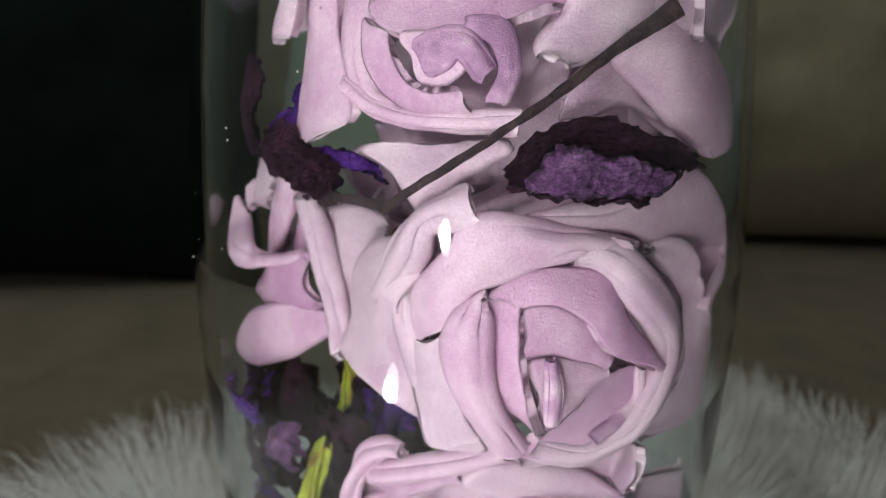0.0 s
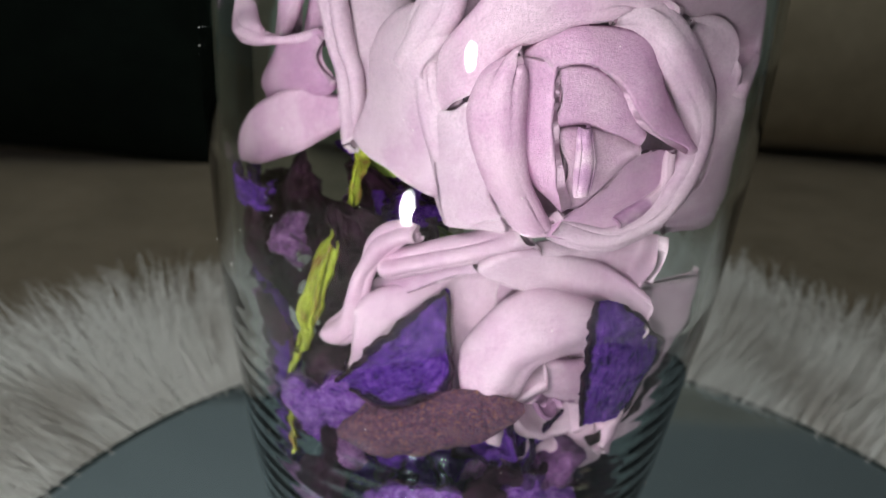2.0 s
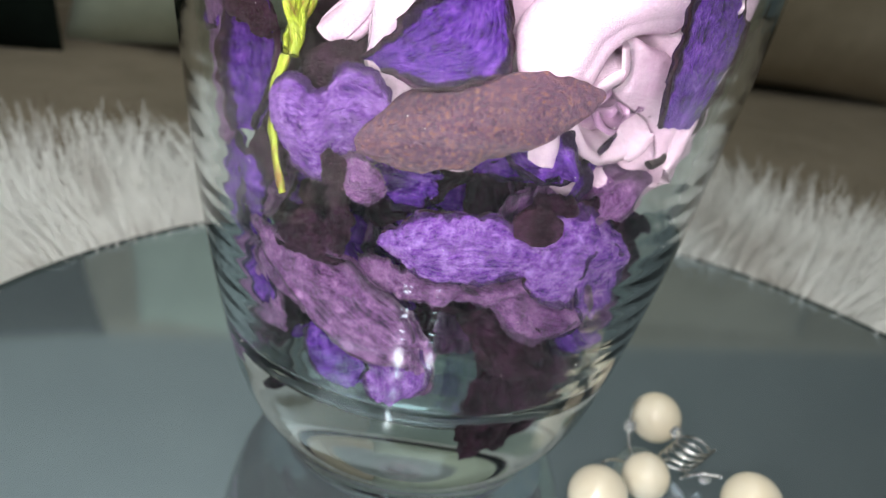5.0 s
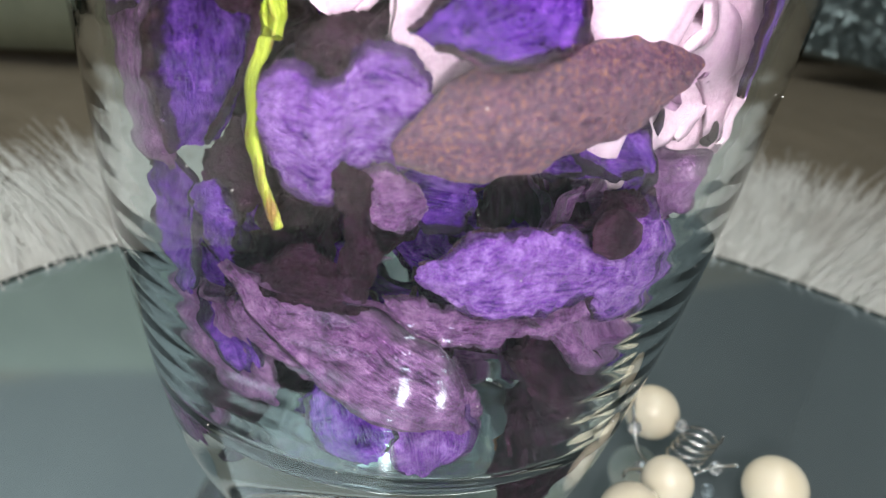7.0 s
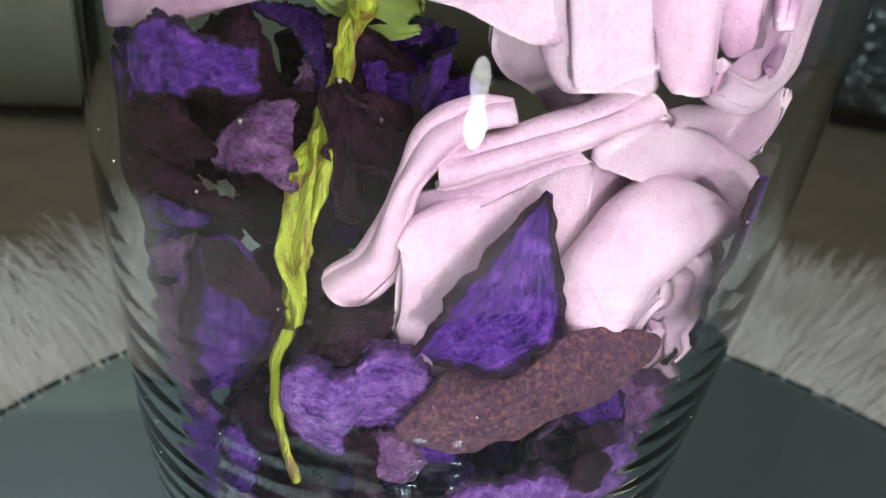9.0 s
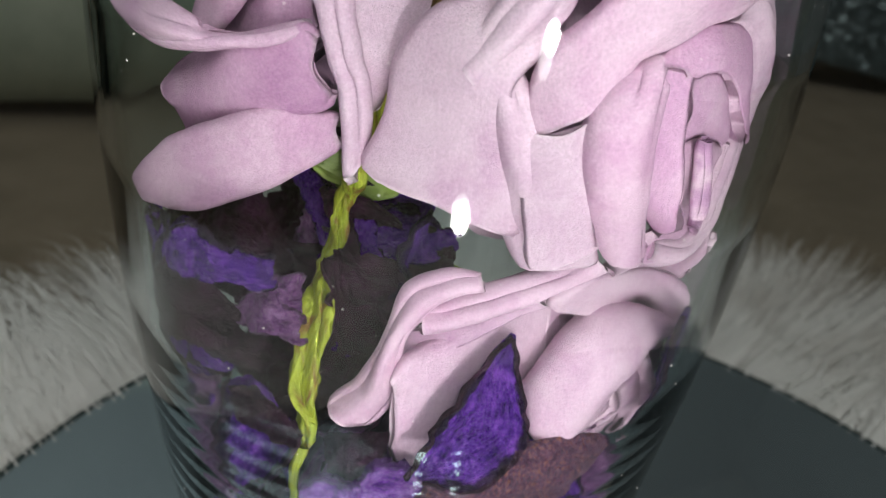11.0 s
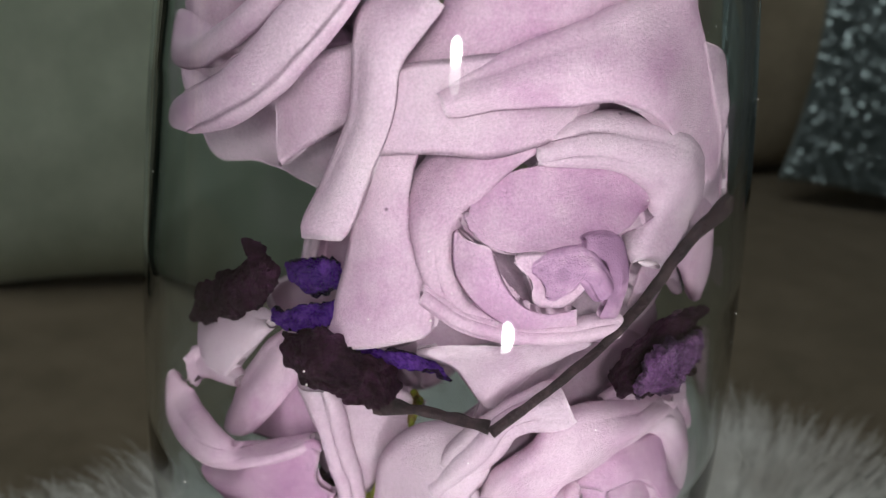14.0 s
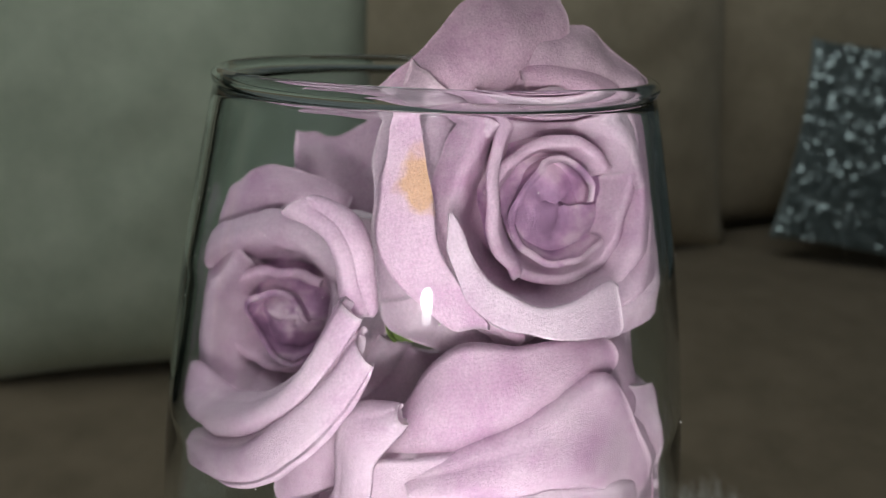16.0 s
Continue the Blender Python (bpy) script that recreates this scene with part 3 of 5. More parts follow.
#            a   w   r0 r1   z0  z1 reach drop tip tu side skew flat
ROSE_MIDDLE = [
    (150, 46, 6, 19, -15, 0, 8, 4, 0.35, -0.3, 0.2, 0.08, 0.5),
    (98, 50, 6, 18, -15, 0.5, 9, 5, 0.25, -0.4, 0.15, -0.1, 0.6),
    (45, 44, 6, 22, -16, -4, 15, 10, 0.35, 0.2, 0.2, 0.05, 0.6),
    (350, 44, 6, 18, -15, -2, 12, 9, 0.3, -0.2, 0.2, 0.05, 0.7),
    (212, 40, 6, 18, -15, -2.5, 9, 4, 0.4, 0.2, 0.2, 0.0, 0.7),
    (262, 44, 6, 18, -15, -4, 7, 5, 0.3, 0, 0.2, 0, 0.5),
    (315, 44, 6, 18, -15, -4, 8, 5, 0.3, 0, 0.2, 0, 0.6),
]
ROSE_UPPER = [
    (258, 36, 6, 16, -15, -3, 13, 9, 0.6, 0, 0.3, 0, 0.3),
    (325, 46, 5, 17, -13, -2, 16, 13, 0.4, 0, 0.2, 0, 0.5),
    (12, 44, 5, 20, -13, -4, 20, 17, 0.3, 0, 0.2, 0, 0.6),
    (48, 36, 6, 22, -14, -6, 18, 16, 0.3, 0, 0.2, 0, 0.6),
]
ROSE_SIDE = [
    (60, 70, 3, 8, -12, 4, 0.5, 0.2, 0, 0, 0.1, 0.1, 0.3),
    (190, 70, 3, 9, -12, 4, 0.5, 0.2, 0, 0, 0.1, 0.1, 0.3),
    (310, 60, 4, 11, -13, 4.5, 1.5, 0.6, 0.5, 0, 0.3, 0.08, 0.2),
    (100, 60, 4, 13, -14, 4, 3.0, 1.5, 0.3, 0.1, 0.3, 0.08, 0.2),
    (215, 60, 4, 13, -14, 3, 3.5, 2, 0.3, 0.2, 0.3, 0.08, 0.3),
    (330, 56, 5, 15, -15, 2, 5, 3, 0.4, 0.2, 0.25, 0.1, 0.3),
]
ROSE_LOW = [
    (120, 66, 3, 7, -10, 1, 0.4, 0.2, 0, 0, 0.1, 0.1, 0.3),
    (250, 66, 3, 8, -10, 0.5, 0.4, 0.2, 0, 0, 0.1, 0.1, 0.3),
    (10, 66, 3, 9.5, -11, 1, 0.8, 0.4, 0, 0, 0.1, 0.1, 0.3),
    (215, 60, 4, 12, -12, 1, 2.5, 2, 0, 0, 0.15, 0.08, 0.3),
    (330, 66, 4, 13, -12, 1, 3, 2, 0, 0, 0.15, 0.08, 0.3),
]
ROSE_LEFT = [
    (110, 60, 3, 9, -11, -1, 0.4, 0.2, 0, 0, 0.1, 0.1, 0.3),
    (265, 56, 3, 9, -10, -2, 0.4, 0.2, 0, 0, 0.05, 0.0, 0.9),
    (355, 60, 3, 10, -11, 1, 0.5, 0.2, 0, 0, 0.1, 0.1, 0.6),
    (85, 66, 4, 13.5, -12, 2, 3, 2, 0, 0, 0.1, 0.1, 0.2),
    (190, 66, 4, 12.5, -12, 1.5, 3, 2, 0, 0, 0.1, 0.08, 0.2),
    (285, 70, 4, 14, -12, 0.5, 3.5, 3, 0, 0, 0.1, 0.08, 0.2),
    (20, 50, 5, 15.5, -13, 1, 5, 4, 0.2, 0, 0.15, 0.08, 0.3),
    (262, 58, 6, 18, -14, -2, 5, 4, 0.2, 0, 0.15, 0.05, 0.4),
    (250, 44, 8, 22, -16, -4, 11, 6, 0.35, -0.2, 0.15, 0.05, 0.7),
    (310, 40, 7, 20, -15, -4, 9, 5, 0.3, 0, 0.2, 0.05, 0.6),
    (175, 44, 7, 18, -16, -4, 6, 4, 0.2, 0, 0.2, 0.05, 0.6),
    (105, 36, 8, 21, -18, -5, 8, 3, 0.3, 0, 0.2, 0.05, 0.7),
    (66, 30, 8, 24, -20, -8, 12, 2, 0.6, 0, 0.3, 0.05, 0.6),
]
ROSE_RIM = [
    (100, 70, 2, 8.5, -9, -1, 0.3, 0.2, 0, 0, 0.05, 0.1, 0.1),
    (300, 80, 2, 9.5, -9, -1, 0.3, 0.2, 0, 0, 0.05, 0.1, 0.1),
    (178, 60, 3, 10.5, -11, 2, 0.6, 0.2, 0, 0, 0.1, -0.15, 0.3),
    (80, 70, 4, 12, -12, 1.5, 2.0, 1.5, 0, 0, 0.1, 0.08, 0.2),
    (190, 64, 4, 14.5, -12, 1.5, 2.5, 2, 0, 0, 0.1, 0.08, 0.3),
    (282, 72, 4, 14, -12, 1.5, 2.5, 2.5, 0, 0, 0.1, 0.08, 0.2),
    (0, 60, 4, 13, -12, 0.5, 2.5, 2.5, 0, 0, 0.1, 0.05, 0.3),
    (215, 46, 5, 18, -13, 0, 4, 3, 0.2, 0, 0.15, 0.05, 0.4),
    (172, 38, 6, 20, -14, -1, 9, 5, 0.2, -0.3, 0.12, 0.0, 0.9),
    (215, 32, 7, 22, -15, -4, 9, 5, 0.3, 0.2, 0.15, 0.0, 0.8),
    (312, 36, 6, 20, -14, -3, 9, 5, 0.3, 0.1, 0.2, 0.0, 0.7),
    (345, 40, 6, 18, -15, -3, 5, 4, 0.2, 0, 0.2, 0.0, 0.6),
    (62, 40, 6, 17, -14, -1, 5, 3, 0.2, 0, 0.2, 0.0, 0.6),
    (75, 34, 8, 21, -15, -4, 7, 4, 0.3, 0, 0.2, 0.0, 0.7),
    (118, 34, 8, 24, -16, -5, 9, 3, 0.35, -0.2, 0.15, 0.0, 0.8),
]
ROSE_BACK = ROSE_SIDE[3:] + ROSE_LEFT[6:]
# outer petals as broad folds between two edge lines, in millimetres, with rolls along the edges
FOLDS = {k: [] for k in range(8)}


def fold(k, upper, lower, roll_a, roll_b, bulge, material=None):
    FOLDS[k].append((fold_petal(upper, lower, roll_a, roll_b, bulge), material or FOAM))


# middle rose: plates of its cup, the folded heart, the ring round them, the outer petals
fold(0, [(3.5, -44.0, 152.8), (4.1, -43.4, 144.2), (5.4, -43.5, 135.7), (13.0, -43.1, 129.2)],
     [(9.0, -45.8, 153.4), (9.2, -46.8, 147.2), (10.1, -47.5, 139.3), (12.5, -47.6, 130.9)], 0, 0, 0.3, FOAM_INNER_SHADE)
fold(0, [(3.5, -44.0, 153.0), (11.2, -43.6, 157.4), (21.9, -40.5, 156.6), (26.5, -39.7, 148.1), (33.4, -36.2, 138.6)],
     [(9.8, -46.1, 152.3), (14.1, -45.6, 152.4), (19.1, -44.2, 148.8), (23.5, -43.7, 143.5), (32.3, -39.6, 139.4)], 0, 0, 0.8, FOAM_INNER_SHADE)
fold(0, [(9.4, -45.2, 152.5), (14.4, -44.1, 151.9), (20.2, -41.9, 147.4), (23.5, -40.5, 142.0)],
     [(9.9, -45.3, 143.2), (13.5, -44.6, 143.7), (18.4, -43.2, 142.6), (23.2, -41.1, 140.3)], 0, 0, 0.6, FOAM_INNER_SHADE)
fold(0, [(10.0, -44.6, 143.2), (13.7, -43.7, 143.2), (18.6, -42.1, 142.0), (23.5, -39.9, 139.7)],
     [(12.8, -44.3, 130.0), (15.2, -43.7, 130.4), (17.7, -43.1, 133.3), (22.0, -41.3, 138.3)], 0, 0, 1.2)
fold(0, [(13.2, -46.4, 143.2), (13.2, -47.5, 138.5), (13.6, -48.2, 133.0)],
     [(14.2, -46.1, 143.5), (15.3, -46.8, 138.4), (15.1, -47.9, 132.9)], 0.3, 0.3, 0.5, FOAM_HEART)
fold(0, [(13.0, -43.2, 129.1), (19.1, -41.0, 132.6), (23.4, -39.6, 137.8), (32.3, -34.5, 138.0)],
     [(9.6, -43.9, 124.6), (20.1, -41.6, 123.6), (29.5, -36.9, 126.3), (33.7, -34.5, 135.2)], 0, 0, -0.6, FOAM_INNER_SHADE)
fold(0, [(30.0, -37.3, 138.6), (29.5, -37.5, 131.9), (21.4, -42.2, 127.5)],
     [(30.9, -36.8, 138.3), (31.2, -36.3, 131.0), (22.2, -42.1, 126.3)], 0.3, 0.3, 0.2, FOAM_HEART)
fold(0, [(3.4, -44.1, 153.7), (-1.6, -45.8, 150.7), (-3.3, -46.1, 143.6), (-0.1, -45.7, 134.3), (5.9, -43.4, 124.6)],
     [(3.0, -47.0, 153.1), (3.6, -47.8, 147.1), (4.7, -47.5, 138.0), (7.6, -46.0, 130.9), (11.6, -43.3, 124.1)], 2.4, 1.6, 0.8)
fold(0, [(16.2, -42.9, 159.7), (22.0, -42.5, 161.8), (29.4, -39.9, 157.4), (35.7, -36.1, 148.7), (37.0, -34.1, 135.2), (30.2, -38.4, 126.0), (20.1, -42.4, 122.4), (10.2, -43.6, 124.0)],
     [(16.4, -42.7, 158.2), (21.5, -42.2, 156.7), (26.5, -41.1, 151.7), (32.9, -37.3, 142.6), (32.6, -37.0, 134.7), (27.2, -39.8, 127.4), (19.8, -42.2, 125.1), (12.8, -43.1, 127.0)], 2.0, 1.2, 0.6)
fold(0, [(-8.3, -37.3, 140.8), (-8.3, -39.8, 151.8), (-2.6, -43.2, 159.6), (2.0, -44.8, 165.3), (14.7, -43.3, 164.2), (29.1, -36.6, 159.5)],
     [(-2.0, -44.1, 149.9), (1.1, -44.7, 154.5), (5.2, -45.2, 156.1), (10.9, -44.9, 158.7), (15.9, -44.3, 159.9), (22.0, -42.3, 161.9)], 1.6, 1.2, 1.2)
fold(0, [(30.2, -33.2, 159.0), (38.9, -30.1, 157.6), (42.7, -30.5, 146.7), (49.0, -20.5, 132.3), (48.6, -21.0, 121.9), (31.6, -35.9, 123.8)],
     [(30.3, -33.2, 157.9), (36.2, -30.2, 151.3), (39.8, -27.6, 143.8), (39.2, -28.8, 133.5), (34.2, -32.6, 129.2), (29.6, -33.7, 123.9)], 1.4, 0.0, 0.8)
fold(0, [(-7.9, -32.9, 159.3), (-16.6, -28.6, 156.9), (-20.8, -24.6, 150.1), (-21.8, -23.8, 140.5), (-24.2, -21.2, 132.8)],
     [(-7.9, -37.3, 152.7), (-10.5, -36.7, 148.2), (-8.0, -37.5, 140.9), (-6.3, -38.2, 132.2), (-6.7, -38.5, 127.6)], 1.8, 0.0, 1.5)
fold(0, [(-8.4, -37.4, 141.8), (-7.4, -38.4, 132.2), (-5.5, -39.4, 123.8)],
     [(-2.1, -44.2, 145.9), (0.5, -43.1, 133.3), (5.6, -41.4, 123.7)], 0.0, 0.0, 0.8)
fold(0, [(9.0, -41.5, 165.0), (23.9, -38.6, 167.2), (38.8, -28.6, 170.7), (49.6, -20.3, 154.1), (41.8, -33.1, 147.1)],
     [(10.9, -41.1, 163.6), (22.1, -37.6, 163.0), (29.9, -33.4, 160.1), (42.9, -16.8, 155.5), (46.6, -18.1, 145.2)], 1.2, 0.0, 0.8)
fold(0, [(-0.1, -41.1, 170.3), (-6.9, -38.7, 165.6), (-12.4, -35.7, 158.6), (-15.2, -32.9, 150.8)],
     [(1.8, -45.5, 165.4), (-5.8, -41.8, 163.4), (-7.5, -38.7, 156.2), (-14.2, -33.4, 147.1)], 1.2, 2.0, 1.2)
fold(0, [(-12.2, -33.0, 149.9), (-11.3, -34.8, 139.9), (-6.8, -37.3, 126.6), (-5.1, -39.5, 123.3)],
     [(-10.0, -35.9, 150.6), (-7.8, -38.5, 143.5), (-2.7, -40.8, 134.6), (4.9, -41.7, 127.2)], 1.6, 1.2, 1.2)
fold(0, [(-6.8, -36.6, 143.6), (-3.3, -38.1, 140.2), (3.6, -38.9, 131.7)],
     [(-5.9, -38.8, 146.2), (-0.2, -40.7, 142.2), (4.4, -42.0, 131.4)], 0.0, 0.0, 0.4, FOAM_INNER_SHADE)
# side rose: bud, lips, the long roll, the drooping petal
fold(2, [(-46.4, 4.7, 161.0), (-45.0, 4.9, 167.5), (-40.1, -5.0, 172.2), (-35.0, -12.2, 173.0)],
     [(-42.6, -4.8, 159.3), (-40.4, -5.2, 162.0), (-38.3, -6.6, 165.1), (-35.5, -10.8, 171.4)], 0.8, 0, 1.0)
fold(2, [(-42.1, 5.1, 143.8), (-40.5, -4.1, 156.9), (-37.2, -9.9, 166.0), (-33.0, -14.4, 172.7)],
     [(-40.6, -7.4, 148.9), (-37.2, -11.9, 155.3), (-34.2, -14.4, 161.1), (-32.3, -14.8, 164.8)], 1.4, 0.6, 1.0)
fold(2, [(-48.9, 4.0, 160.3), (-45.7, 3.4, 160.9), (-40.3, -6.7, 159.7)],
     [(-48.1, 1.1, 155.4), (-46.0, 1.9, 156.9), (-40.6, -5.2, 157.9)], 1.0, 0.3, 0.4)
fold(2, [(-51.9, 3.1, 157.7), (-50.5, -0.2, 153.5), (-45.8, -11.7, 151.2), (-40.1, -11.8, 148.4), (-30.1, -16.3, 151.6)],
     [(-51.9, 3.0, 154.3), (-50.4, -3.9, 148.7), (-46.2, -12.5, 147.3), (-39.3, -16.9, 149.4), (-30.4, -17.9, 151.1)], 1.4, 0.8, 0.8)
fold(2, [(-32.8, -14.0, 163.1), (-29.5, -17.2, 153.4), (-26.3, -18.8, 141.6), (-24.1, -19.7, 129.2)],
     [(-28.8, -21.1, 162.2), (-27.0, -21.0, 151.9), (-24.3, -21.2, 142.6), (-23.6, -20.4, 134.5)], 1.2, 1.2, 1.4)
fold(2, [(-26.7, -15.3, 160.9), (-20.5, -18.5, 162.0), (-14.6, -21.3, 159.4)],
     [(-23.6, -17.4, 137.1), (-20.0, -18.6, 141.4), (-15.2, -20.3, 150.8)], 0, 0, 0.6)
fold(2, [(-44.5, 4.0, 139.7), (-39.5, -13.2, 148.5), (-34.9, -16.3, 149.9), (-30.2, -18.3, 151.8)],
     [(-45.2, -2.9, 136.2), (-42.4, -3.7, 131.4), (-36.5, -13.5, 137.2), (-27.3, -20.6, 141.3)], 0.6, 0.8, 1.6, FOAM_INNER_SHADE)
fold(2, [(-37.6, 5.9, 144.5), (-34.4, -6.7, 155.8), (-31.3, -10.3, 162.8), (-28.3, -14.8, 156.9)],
     [(-38.3, 5.7, 141.0), (-34.3, -9.3, 147.2), (-31.3, -12.2, 148.8), (-28.4, -15.1, 150.8)], 0, 0, 0.4, FOAM_INNER_SHADE)
fold(2, [(-53.2, -0.4, 124.0), (-46.5, -8.1, 133.5), (-37.0, -16.0, 139.0), (-26.7, -18.1, 139.4)],
     [(-52.8, -0.2, 121.7), (-45.7, -10.5, 124.1), (-37.1, -14.9, 128.0), (-26.0, -18.9, 135.5)], 0.8, 0.9, 0.4)
# lower rose, head down: rolled arms, side panels, the thick rolled petal over its heart
fold(3, [(-28.3, -25.1, 95.0), (-24.3, -27.6, 99.6), (-21.4, -29.6, 108.8), (-19.4, -30.8, 116.0), (-15.0, -33.7, 119.9), (-10.8, -36.0, 120.8)],
     [(-24.6, -30.0, 93.1), (-20.8, -31.4, 98.8), (-20.1, -30.8, 107.7), (-16.5, -32.3, 113.6), (-13.3, -34.1, 117.4), (-10.0, -36.2, 119.1)], 1.1, 0.5, 1.8)
fold(3, [(-16.3, -31.4, 113.3), (-10.0, -35.4, 116.6), (-1.3, -38.4, 120.3), (4.5, -39.6, 123.6)],
     [(-16.4, -31.1, 109.3), (-9.3, -35.5, 112.7), (-0.9, -38.1, 116.0), (9.2, -38.6, 120.5)], 1.3, 1.3, 1.4)
fold(3, [(-20.7, -32.9, 104.8), (-11.8, -34.1, 108.6), (-3.2, -34.1, 111.8), (4.0, -34.1, 113.5)],
     [(-22.3, -36.0, 90.0), (-13.8, -34.9, 80.8), (-5.0, -33.5, 76.2), (6.4, -31.5, 86.9)], 1.6, 0.0, 0.4)
fold(3, [(-17.9, -26.5, 106.4), (-14.0, -30.3, 109.6), (-7.5, -34.1, 112.2), (-1.2, -36.4, 115.1)],
     [(-18.4, -28.2, 102.3), (-11.4, -33.5, 108.0), (-4.7, -36.3, 112.2), (1.4, -37.4, 114.3)], 0, 0, 0.3, FOAM_INNER_SHADE)
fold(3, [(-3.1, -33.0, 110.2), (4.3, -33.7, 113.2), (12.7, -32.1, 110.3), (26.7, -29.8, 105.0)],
     [(7.9, -29.6, 81.6), (8.6, -31.5, 88.7), (10.5, -33.2, 96.9), (20.2, -30.5, 100.5)], 0, 0, 0.3, FOAM_INNER_SHADE)
fold(3, [(-0.6, -42.8, 93.0), (-1.2, -42.8, 99.8), (3.1, -43.1, 106.7), (8.9, -43.1, 111.4), (17.9, -41.4, 111.0), (29.1, -37.3, 105.5)],
     [(5.5, -44.3, 91.7), (9.1, -43.9, 93.6), (11.6, -44.0, 99.1), (16.1, -43.1, 101.4), (26.0, -38.4, 101.5), (28.9, -38.4, 103.2)], 3.4, 2.2, 1.6)
fold(3, [(0.0, -39.4, 115.3), (7.6, -39.6, 119.3), (21.8, -36.1, 116.0), (30.2, -39.4, 112.4)],
     [(19.2, -35.2, 107.6), (27.6, -31.5, 106.1), (29.2, -36.0, 105.7), (29.7, -40.8, 104.7)], 0.8, 0.0, 1.2)
fold(3, [(9.3, -38.6, 120.9), (28.2, -32.3, 120.7), (30.7, -40.1, 124.8)],
     [(11.5, -37.9, 118.9), (25.5, -33.9, 114.7), (29.9, -38.3, 113.4)], 0.0, 0.8, 0.8)
fold(3, [(13.6, -43.5, 100.4), (28.3, -36.9, 94.0), (28.7, -40.2, 88.0), (27.6, -39.6, 81.0)],
     [(14.2, -40.3, 92.6), (23.4, -35.5, 87.2), (26.8, -35.6, 81.0), (26.4, -35.2, 76.3)], 1.2, 0.0, 1.2)
fold(3, [(46.1, -26.1, 112.8), (45.0, -26.0, 94.4), (40.5, -22.6, 76.8), (27.7, -26.4, 64.8)],
     [(28.2, -27.0, 106.8), (26.8, -28.0, 95.9), (30.1, -23.4, 80.7), (19.8, -32.3, 69.3)], 1.4, 0.0, 0.0)
# upper rose: lips of its cup, plates inside them, the swirl of the heart
fold(1, [(1.8, -38.8, 212.5), (-7.0, -36.3, 211.1), (-15.5, -32.1, 206.3), (-20.2, -28.6, 198.1), (-20.6, -30.1, 190.9), (-17.3, -34.2, 183.7), (-10.2, -39.4, 180.7)],
     [(2.2, -39.7, 212.0), (-3.9, -39.3, 207.3), (-10.7, -37.8, 202.5), (-14.6, -36.2, 197.3), (-17.2, -35.8, 191.2), (-15.8, -37.4, 184.2), (-9.6, -40.3, 181.7)], 2.2, 1.2, 0.8)
fold(1, [(-5.7, -37.9, 205.5), (-0.6, -41.2, 209.5), (7.5, -43.2, 209.9), (19.1, -41.1, 206.7), (33.8, -32.2, 195.1), (14.7, -43.5, 188.5)],
     [(-5.3, -39.1, 204.5), (0.1, -41.1, 204.1), (8.5, -42.0, 202.6), (14.9, -41.6, 197.5), (12.6, -42.6, 194.0), (9.5, -43.8, 190.1)], 2.2, 2.0, 0.8)
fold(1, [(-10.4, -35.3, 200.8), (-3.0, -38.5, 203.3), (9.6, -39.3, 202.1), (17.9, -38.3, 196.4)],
     [(-15.5, -37.1, 196.1), (-12.3, -40.2, 192.6), (-4.9, -43.4, 192.6), (5.4, -43.6, 194.4), (11.1, -42.8, 196.4)], 0, 0, -0.8, FOAM_INNER_SHADE)
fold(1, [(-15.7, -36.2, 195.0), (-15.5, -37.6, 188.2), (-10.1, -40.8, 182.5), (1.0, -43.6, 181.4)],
     [(-12.0, -39.8, 191.8), (-10.2, -42.1, 187.7), (-6.5, -44.1, 184.9), (-1.9, -45.2, 185.0)], 0, 0, 0.5, FOAM_INNER_SHADE)
fold(1, [(-10.1, -42.4, 192.8), (-6.8, -43.4, 193.1), (0.0, -44.7, 192.1)],
     [(-6.5, -44.7, 185.9), (-3.5, -45.3, 185.6), (0.1, -45.5, 188.3)], 0, 0, 0.6)
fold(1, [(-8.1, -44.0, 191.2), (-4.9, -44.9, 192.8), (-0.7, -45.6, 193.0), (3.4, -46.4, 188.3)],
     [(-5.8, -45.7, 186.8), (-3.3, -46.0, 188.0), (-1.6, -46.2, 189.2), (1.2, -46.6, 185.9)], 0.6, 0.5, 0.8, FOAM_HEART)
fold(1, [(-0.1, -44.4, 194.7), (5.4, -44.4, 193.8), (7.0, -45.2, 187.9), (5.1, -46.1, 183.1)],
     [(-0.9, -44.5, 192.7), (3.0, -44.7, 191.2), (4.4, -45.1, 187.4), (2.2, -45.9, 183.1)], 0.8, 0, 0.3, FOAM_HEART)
fold(1, [(-19.9, -34.9, 185.7), (-13.2, -39.7, 182.1), (-3.8, -43.4, 180.6), (7.8, -44.8, 181.8)],
     [(-19.5, -35.2, 183.8), (-13.2, -39.9, 180.3), (-3.5, -43.2, 178.9), (7.1, -44.2, 178.4)], 1.0, 1.2, 0.6)
fold(1, [(-26.9, -25.9, 205.9), (-27.0, -26.3, 192.1), (-30.2, -24.7, 172.9)],
     [(-17.9, -32.3, 210.7), (-20.7, -31.0, 196.0), (-17.3, -36.8, 179.1)], 1.4, 0.0, 1.0)
fold(1, [(-18.8, -30.5, 173.9), (-12.9, -32.6, 170.8), (-7.5, -33.8, 164.1)],
     [(7.3, -40.2, 176.2), (-1.1, -37.2, 169.8), (-5.4, -34.1, 163.8)], 0.0, 0.8, 1.0)
fold(1, [(21.4, -38.7, 197.0), (30.9, -34.5, 196.5), (40.3, -27.2, 188.8), (48.7, -17.2, 175.6)],
     [(21.8, -38.1, 188.9), (26.1, -37.3, 185.6), (32.7, -34.3, 179.3), (40.7, -27.4, 173.1)], 0.8, 0.8, 1.0)
